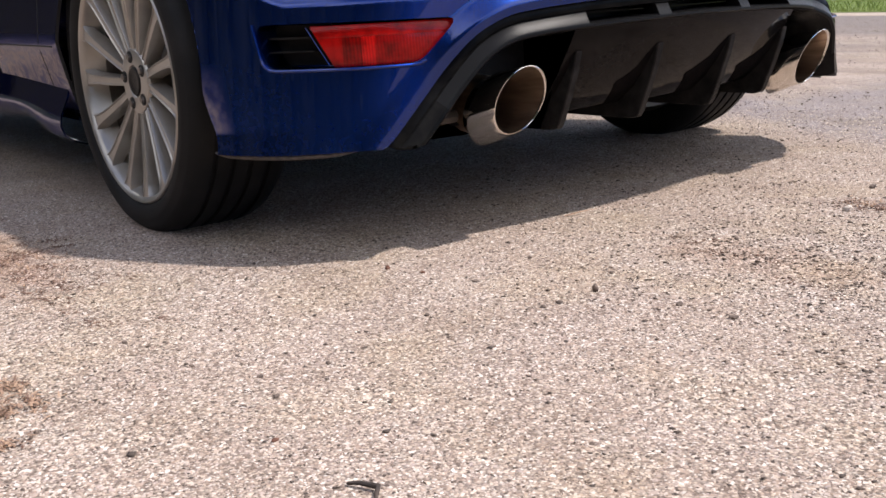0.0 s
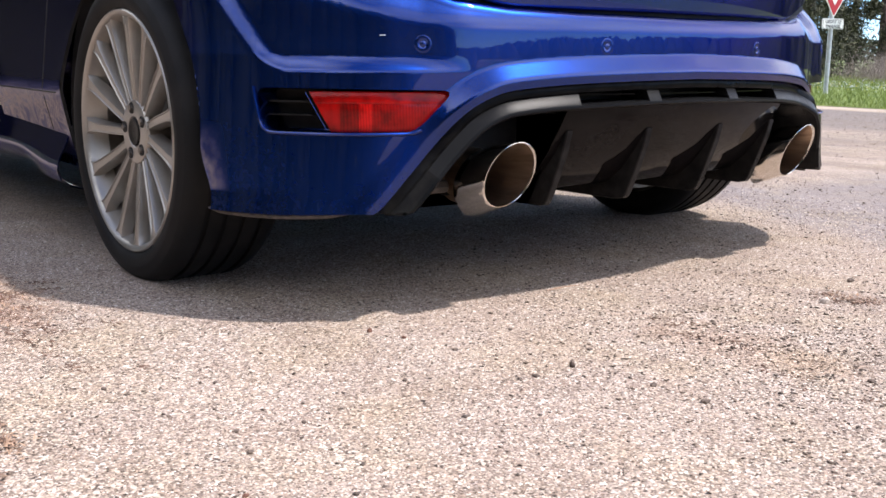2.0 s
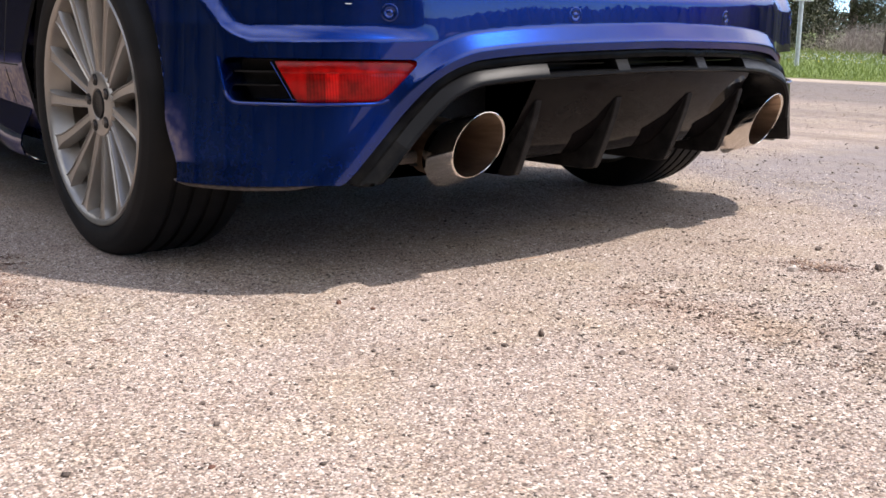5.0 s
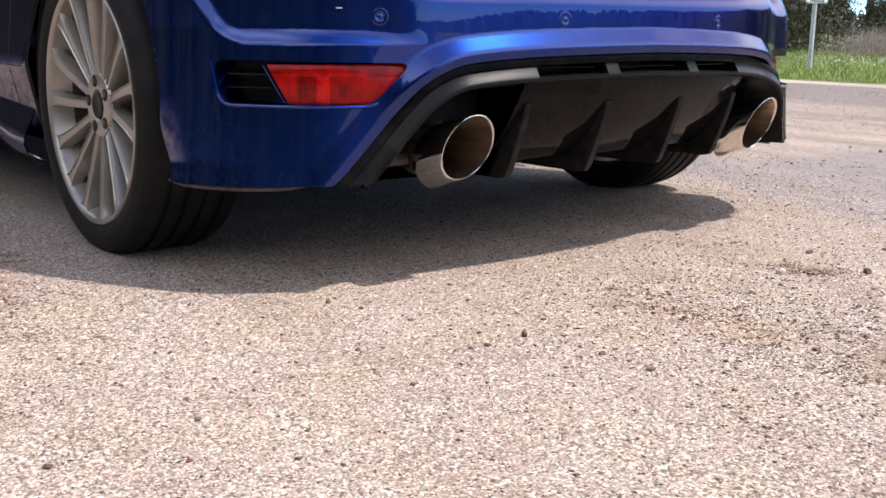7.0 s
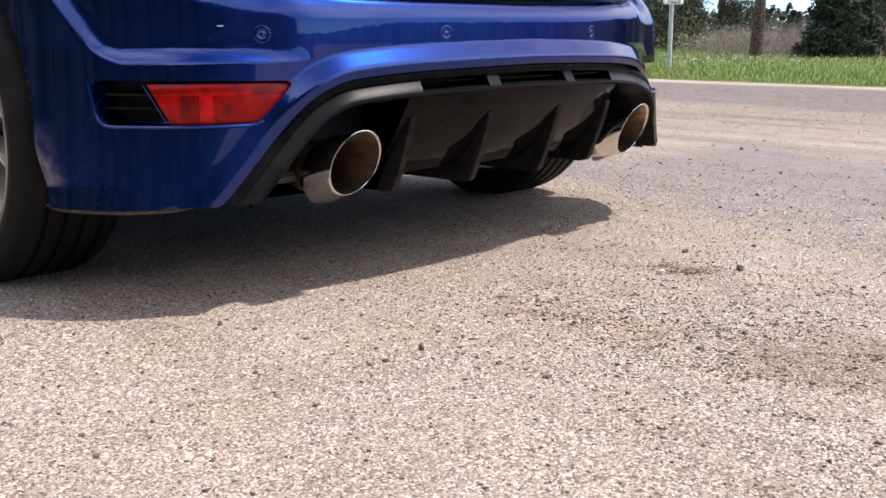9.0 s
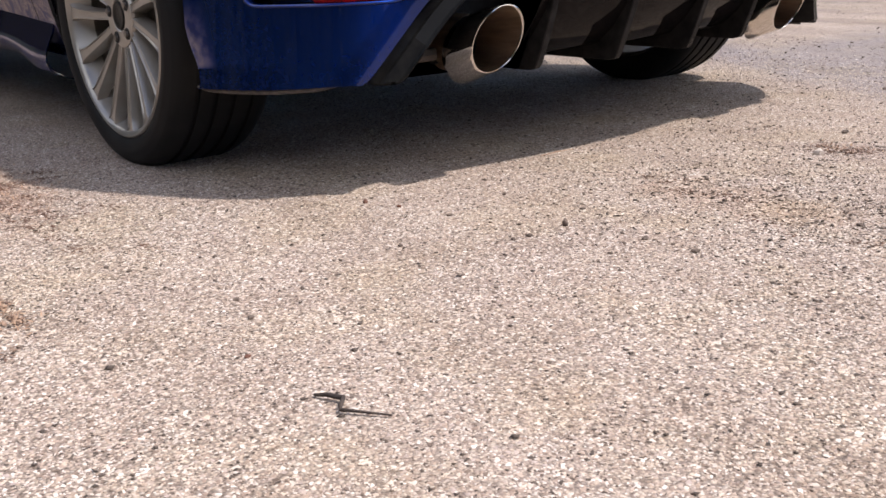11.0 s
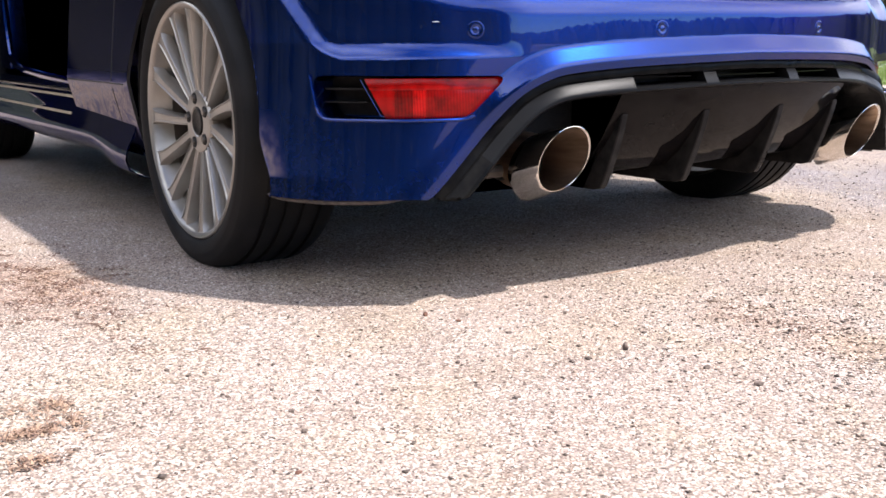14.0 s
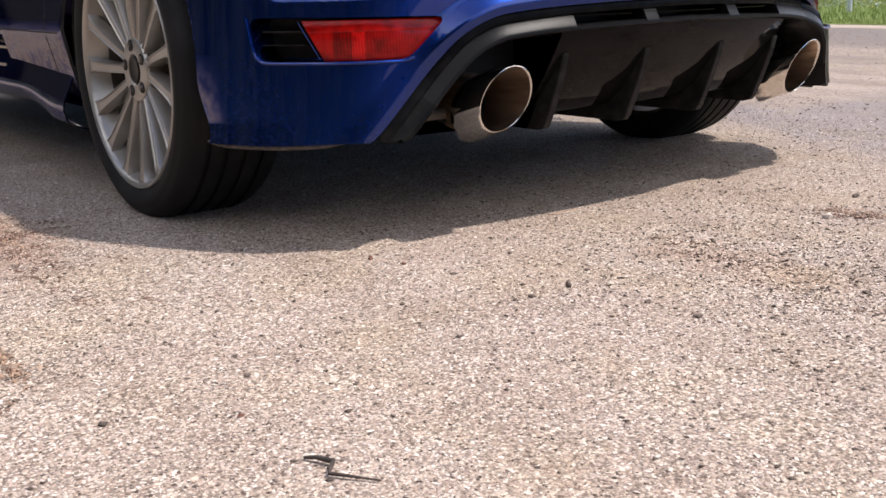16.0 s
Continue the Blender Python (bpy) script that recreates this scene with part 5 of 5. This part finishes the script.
def pine(at, height, radius, low, leaves, seed, label, needles=NEEDLE, lean=(0, 0), thick=.14, limbs=22, bark=BARK, tilt=(0, 0)):
    """A pine with an uneven crown: trunk, limbs and clumps of needles."""
    r = np.random.default_rng(seed)
    root = thing("pine_tree", label, "tree", pose(*at, 0))
    bm = bmesh.new()
    path = [Vector((tilt[0] * height * t + lean[0] * t * t + .06 * math.sin(t * 7 + seed), tilt[1] * height * t + lean[1] * t * t + .05 * math.cos(t * 5 + seed), height * t)) for t in np.linspace(0, 1, 12)]
    path[0] = Vector((0, 0, -.15))
    tube(bm, path, [thick * (1.25 if i == 0 else 1) * (1 - .8 * i / 11) for i in range(12)], 12)
    part("trunk", bm, bark, root, "scaly brown trunk")
    centres, radii = [], []
    lb = bmesh.new()
    for i in range(limbs):
        t = low + (1 - low) * (i + r.uniform(0, 1)) / limbs
        base = path[0].lerp(path[-1], t) if t >= 1 else path[int(t * 11)].lerp(path[min(11, int(t * 11) + 1)], t * 11 % 1)
        w = r.uniform(0, 2 * math.pi)
        reach = radius * (1.15 - .75 * (t - low) / (1.001 - low)) * r.uniform(.55, 1.1)
        tip = base + Vector((math.cos(w) * reach, math.sin(w) * reach, r.uniform(-.10, .28) * reach))
        mid = base.lerp(tip, .5) + Vector((0, 0, .08 * reach))
        tube(lb, [base, mid, tip], [.035 * (1.2 - t), .022, .006], 5)
        for q in (.45, .72, 1.0):
            centres.append(tuple(base.lerp(tip, q) + Vector(r.normal(0, .10, 3))))
            radii.append(reach * r.uniform(.16, .34) * (.7 + .3 * q))
    part("limbs", lb, GREY_BARK, root, "grey bare limbs")["kind"] = "stuff"
    v, f = leaf_cloud(centres, radii, int(leaves * 3.4), .054, seed + 50, .3, .20)
    crown = soup("crown", v, f, needles)
    crown.parent = root
    crown["label"] = "uneven crown of needle clumps"
    return root


def spruce(at, height, radius, leaves, seed, label, needles=None, limbs=120):
    r = np.random.default_rng(seed)
    root = thing("spruce_tree", label, "tree", pose(*at, 0))
    bm = bmesh.new()
    tube(bm, [(0, 0, -.1), (0, 0, height * .5), (0, 0, height)], [.10, .06, .01], 8)
    part("trunk", bm, BARK, root)
    centres, radii = [], []
    for i in range(limbs):
        t = (i + .5) / limbs
        w = i * 2.4
        reach = radius * (1 - t) ** .85 * r.uniform(.6, 1.1)
        for q in (.35, .7, 1.0):
            centres.append((math.cos(w) * reach * q, math.sin(w) * reach * q, .12 + height * t - .22 * reach * q))
            radii.append(.10 + .16 * reach * r.uniform(.7, 1.3))
    v, f = leaf_cloud(centres, radii, int(leaves * 4.2), .058, seed, .7, .20)
    crown = soup("crown", v, f, needles or SPRUCE)
    crown.parent = root
    crown["label"] = "dark layered spruce boughs"
    return root


EYE = Vector((-1.69, -2.14, 0))


def out(dx, dy, d):
    return (EYE.x + dx * d, EYE.y + dy * d)


spruce(out(.828, .561, 24), 10.0, 2.0, 20000, 1, "tall olive-green spruce with boughs down to the grass", NEEDLE, 260)
spruce(out(.845, .535, 27), 11.0, 2.0, 14000, 2, "tall olive-green spruce with boughs down to the grass", NEEDLE, 260)
pine(out(.8640, .5035, 31), 9.5, 1.7, .05, 18000, 13, "olive-green pine with grey bare limbs", thick=.12, limbs=30)
pine(out(.8760, .4823, 29), 9.5, 1.7, .07, 22500, 3, "olive-green pine with grey bare limbs", thick=.12, limbs=34)
pine(out(.8913, .4534, 19), 11.0, 2.0, .55, 5000, 4, "pine with a leaning scaly bare trunk beside the verge", lean=(.2, -.3), thick=.102, limbs=16, tilt=(.022, -.044))
pine(out(.9373, .3486, 18.4), 11.0, 2.0, .55, 5000, 5, "pine with a scaly bare trunk beside the verge", lean=(.2, -.3), thick=.088, limbs=16, tilt=(.045, -.11))
spruce(out(.9219, .3875, 18.8), 1.90, .68, 11000, 6, "dark green young spruce behind the verge")
spruce(out(.905, .425, 40), 1.0, .6, 3000, 7, "small dark spruce behind the verge")
spruce(out(.940, .340, 36), 4.2, 1.5, 6000, 8, "dark green young spruce behind the verge")


def brush(n, spots, seed):
    """Bare grey-brown shrubs: clouds of thin twigs, most of them upright."""
    r = np.random.default_rng(seed)
    k = r.integers(0, len(spots), n)
    q = np.asarray(spots)[k]
    d = r.normal(0, 1, (n, 3))
    d /= np.linalg.norm(d, axis=1)[:, None]
    rad = r.uniform(0, 1, n) ** .5
    p = np.column_stack([q[:, 0] + d[:, 0] * rad * q[:, 3], q[:, 1] + d[:, 1] * rad * q[:, 3], np.abs(d[:, 2]) * rad * q[:, 2]])
    a = r.normal(0, .55, (n, 3)) + d * .5
    a[:, 2] = np.abs(a[:, 2]) + .35
    a *= (r.uniform(.03, .085, n) / np.linalg.norm(a, axis=1))[:, None]
    w = np.cross(a, r.normal(0, 1, (n, 3)))
    w *= (r.uniform(.0013, .0034, n) / np.linalg.norm(w, axis=1))[:, None]
    v = np.stack([p - w, p + w, p + a + w * .3, p + a - w * .3], 1)
    return tagged(soup("bare_shrubs", v.reshape(-1, 3), np.arange(n * 4).reshape(n, 4), TWIG), "thicket of bare grey-brown shrubs behind the verge", "shrubs", kind="stuff")


spots = []
r = np.random.default_rng(21)
for i in range(60):
    t = i / 59
    dx, dy = .872 + .068 * t, .490 - .149 * t
    d = r.uniform(20, 25)
    spots.append((*out(dx, dy, d), r.uniform(.42, .80), r.uniform(.5, .9)))
brush(80000, spots, 3)


def far_wood(name, places, leaves, seed, label, material, core=0.0):
    """A wood seen from afar: many pointed crowns in one object."""
    r = np.random.default_rng(seed)
    vs, fs, k = [], [], 0
    for x, y, base, h, rad in places:
        n = leaves
        t = r.uniform(0, 1, n) ** 1.2
        w = r.uniform(0, 2 * np.pi, n)
        q = rad * (1 - t) ** .8 * r.uniform(.2, 1, n) ** .5
        p = np.column_stack([x + q * np.cos(w), y + q * np.sin(w), base + h * t])
        s = rad * r.uniform(.16, .36, n) * (.34 if core else 1.0)
        a = np.column_stack([np.cos(w), np.sin(w), -.5 + 0 * w]) * s[:, None]
        b = np.column_stack([-np.sin(w), np.cos(w), .3 + 0 * w]) * s[:, None] * .7
        v = np.stack([p - a * .3, p + b, p + a, p - b], 1).reshape(-1, 3)
        vs.append(v)
        fs.append(np.arange(n * 4).reshape(n, 4) + k)
        k += n * 4
        if core:   # the dark inner boughs
            w = np.arange(8) * np.pi / 4 + r.uniform(0, 1)
            low = np.column_stack([x + core * rad * np.cos(w), y + core * rad * np.sin(w), np.full(8, base)])
            top = np.column_stack([x + .04 * rad * np.cos(w), y + .04 * rad * np.sin(w), np.full(8, base + .9 * h)])
            i, j = np.arange(8), (np.arange(8) + 1) % 8
            vs.append(np.concatenate([low, top]))
            fs.append(np.column_stack([i, j, j + 8, i + 8]) + k)
            k += 16
    return tagged(soup(name, np.concatenate(vs), np.concatenate(fs), material), label, "woods", kind="stuff")


r = np.random.default_rng(30)
places = []
for i in range(90):
    t = i / 89
    w = math.atan2(.56, .83) * (1 - t) + math.atan2(.16, .98) * t
    d = r.uniform(150, 190)
    places.append((EYE.x + d * math.cos(w), EYE.y + d * math.sin(w), -4.0, r.uniform(6.4, 8.8), 1.9))
far_wood("far_woods", places, 260, 31, "dark conifer woods along the horizon", SPRUCE)
# woods on the other sides of the forecourt, mirrored in the paint
places = []
for i in range(280):
    deg = 84 + 176 * i / 279 + r.normal(0, .4)
    d = r.uniform(20, 30)
    places.append((d * math.cos(radians(deg)), d * math.sin(radians(deg)), 0.0, r.uniform(9.0, 11.5) * (1 - .8 * smooth_step(255, 260, deg)), 3.6 - 2.0 * smooth_step(255, 260, deg)))
far_wood("roadside_woods", places, 220, 33, "dark conifer woods behind the forecourt", WOODS, .85)
# unseen low woods, added to keep the bright horizon out of the paint
places = []
for i in range(360):
    w = radians(252 + 126 * i / 359 + r.normal(0, .3))
    near = smooth_step(330, 350, math.degrees(w))
    d = r.uniform(92, 100) * (1 - near) + r.uniform(40, 46) * near
    tall = .60 + .40 * smooth_step(276, 290, math.degrees(w))
    places.append((d * math.cos(w), d * math.sin(w), -1.0, (r.uniform(6.9, 7.8) * (1 - near) * tall + 8.0 * near) * (1 + .05 * math.sin(i * .23)), 8.0 - 4.0 * near))
far_wood("low_woods", places, 4, 34, "low dark woods out of view, added for the paint to mirror", WOODS, .97)

# give-way sign
def build_sign():
    x, y = out(.8541, .5202, 13.3)
    root = thing("give_way_sign", "red and white give-way sign with text plate on grey post", "road sign", pose(x, y, .094, 0, 0, -90 + math.degrees(math.atan2(.522, .853)) + 38) @ Matrix.Scale(.87, 4))
    bm = bmesh.new()
    tube(bm, [(0, .03, -.2), (0, .03, .9), (0, .03, 1.55)], .032, 14)
    part("post", bm, GALV, root, "grey galvanised post")
    def flat(name, outline, y0, y1, material, label="", parent=root):
        b = bmesh.new()
        prism(b, outline, lambda p: (p[0], y0, p[1]), lambda p: (p[0], y1, p[1]))
        return part(name, b, material, parent, label)
    side, tip = .60, .985
    tri = lambda s, z: [(0, z), (s / 2, z + s * .866), (-s / 2, z + s * .866)]
    face = flat("triangle", rounded(tri(side, tip), .03, 4), -.012, 0, SIGN_WHITE, "white rimmed triangle, point down")
    flat("red_border", rounded(tri(side - .03, tip + .026), .025, 4), -.0145, -.0122, SIGN_RED, "red border", face)
    flat("white_centre", rounded(tri(side * .48, tip + .165), .015, 3), -.017, -.0147, SIGN_WHITE, "", face)
    def plate_outline(m, r):
        return rounded([(-.175 + m, .835 + m), (.175 - m, .835 + m), (.175 - m, .978 - m), (-.175 + m, .978 - m)], r, 4)
    plate = flat("text_plate", plate_outline(0, .03), -.012, 0, SIGN_WHITE, "white plate with black text")
    flat("plate_border", plate_outline(.007, .025), -.0135, -.0122, SIGN_INK, "", plate)
    flat("plate_field", plate_outline(.012, .021), -.0150, -.0137, SIGN_WHITE, "", plate)
    for text, z in (("CEDEZ LE", .915), ("PASSAGE", .853)):
        cu = bpy.data.curves.new("text", 'FONT')
        cu.body, cu.size, cu.align_x, cu.extrude, cu.offset = text, .060, 'CENTER', .001, .0012
        tmp = new("text", cu)
        bpy.context.view_layer.update()
        me = bpy.data.meshes.new_from_object(tmp.evaluated_get(bpy.context.evaluated_depsgraph_get()))
        bpy.data.objects.remove(tmp)
        me.materials.clear()
        me.materials.append(SIGN_INK)
        ob = new("lettering", me)
        ob.parent = plate
        ob.matrix_basis = pose(0, -.0165, z, 90, 0, 0)


build_sign()
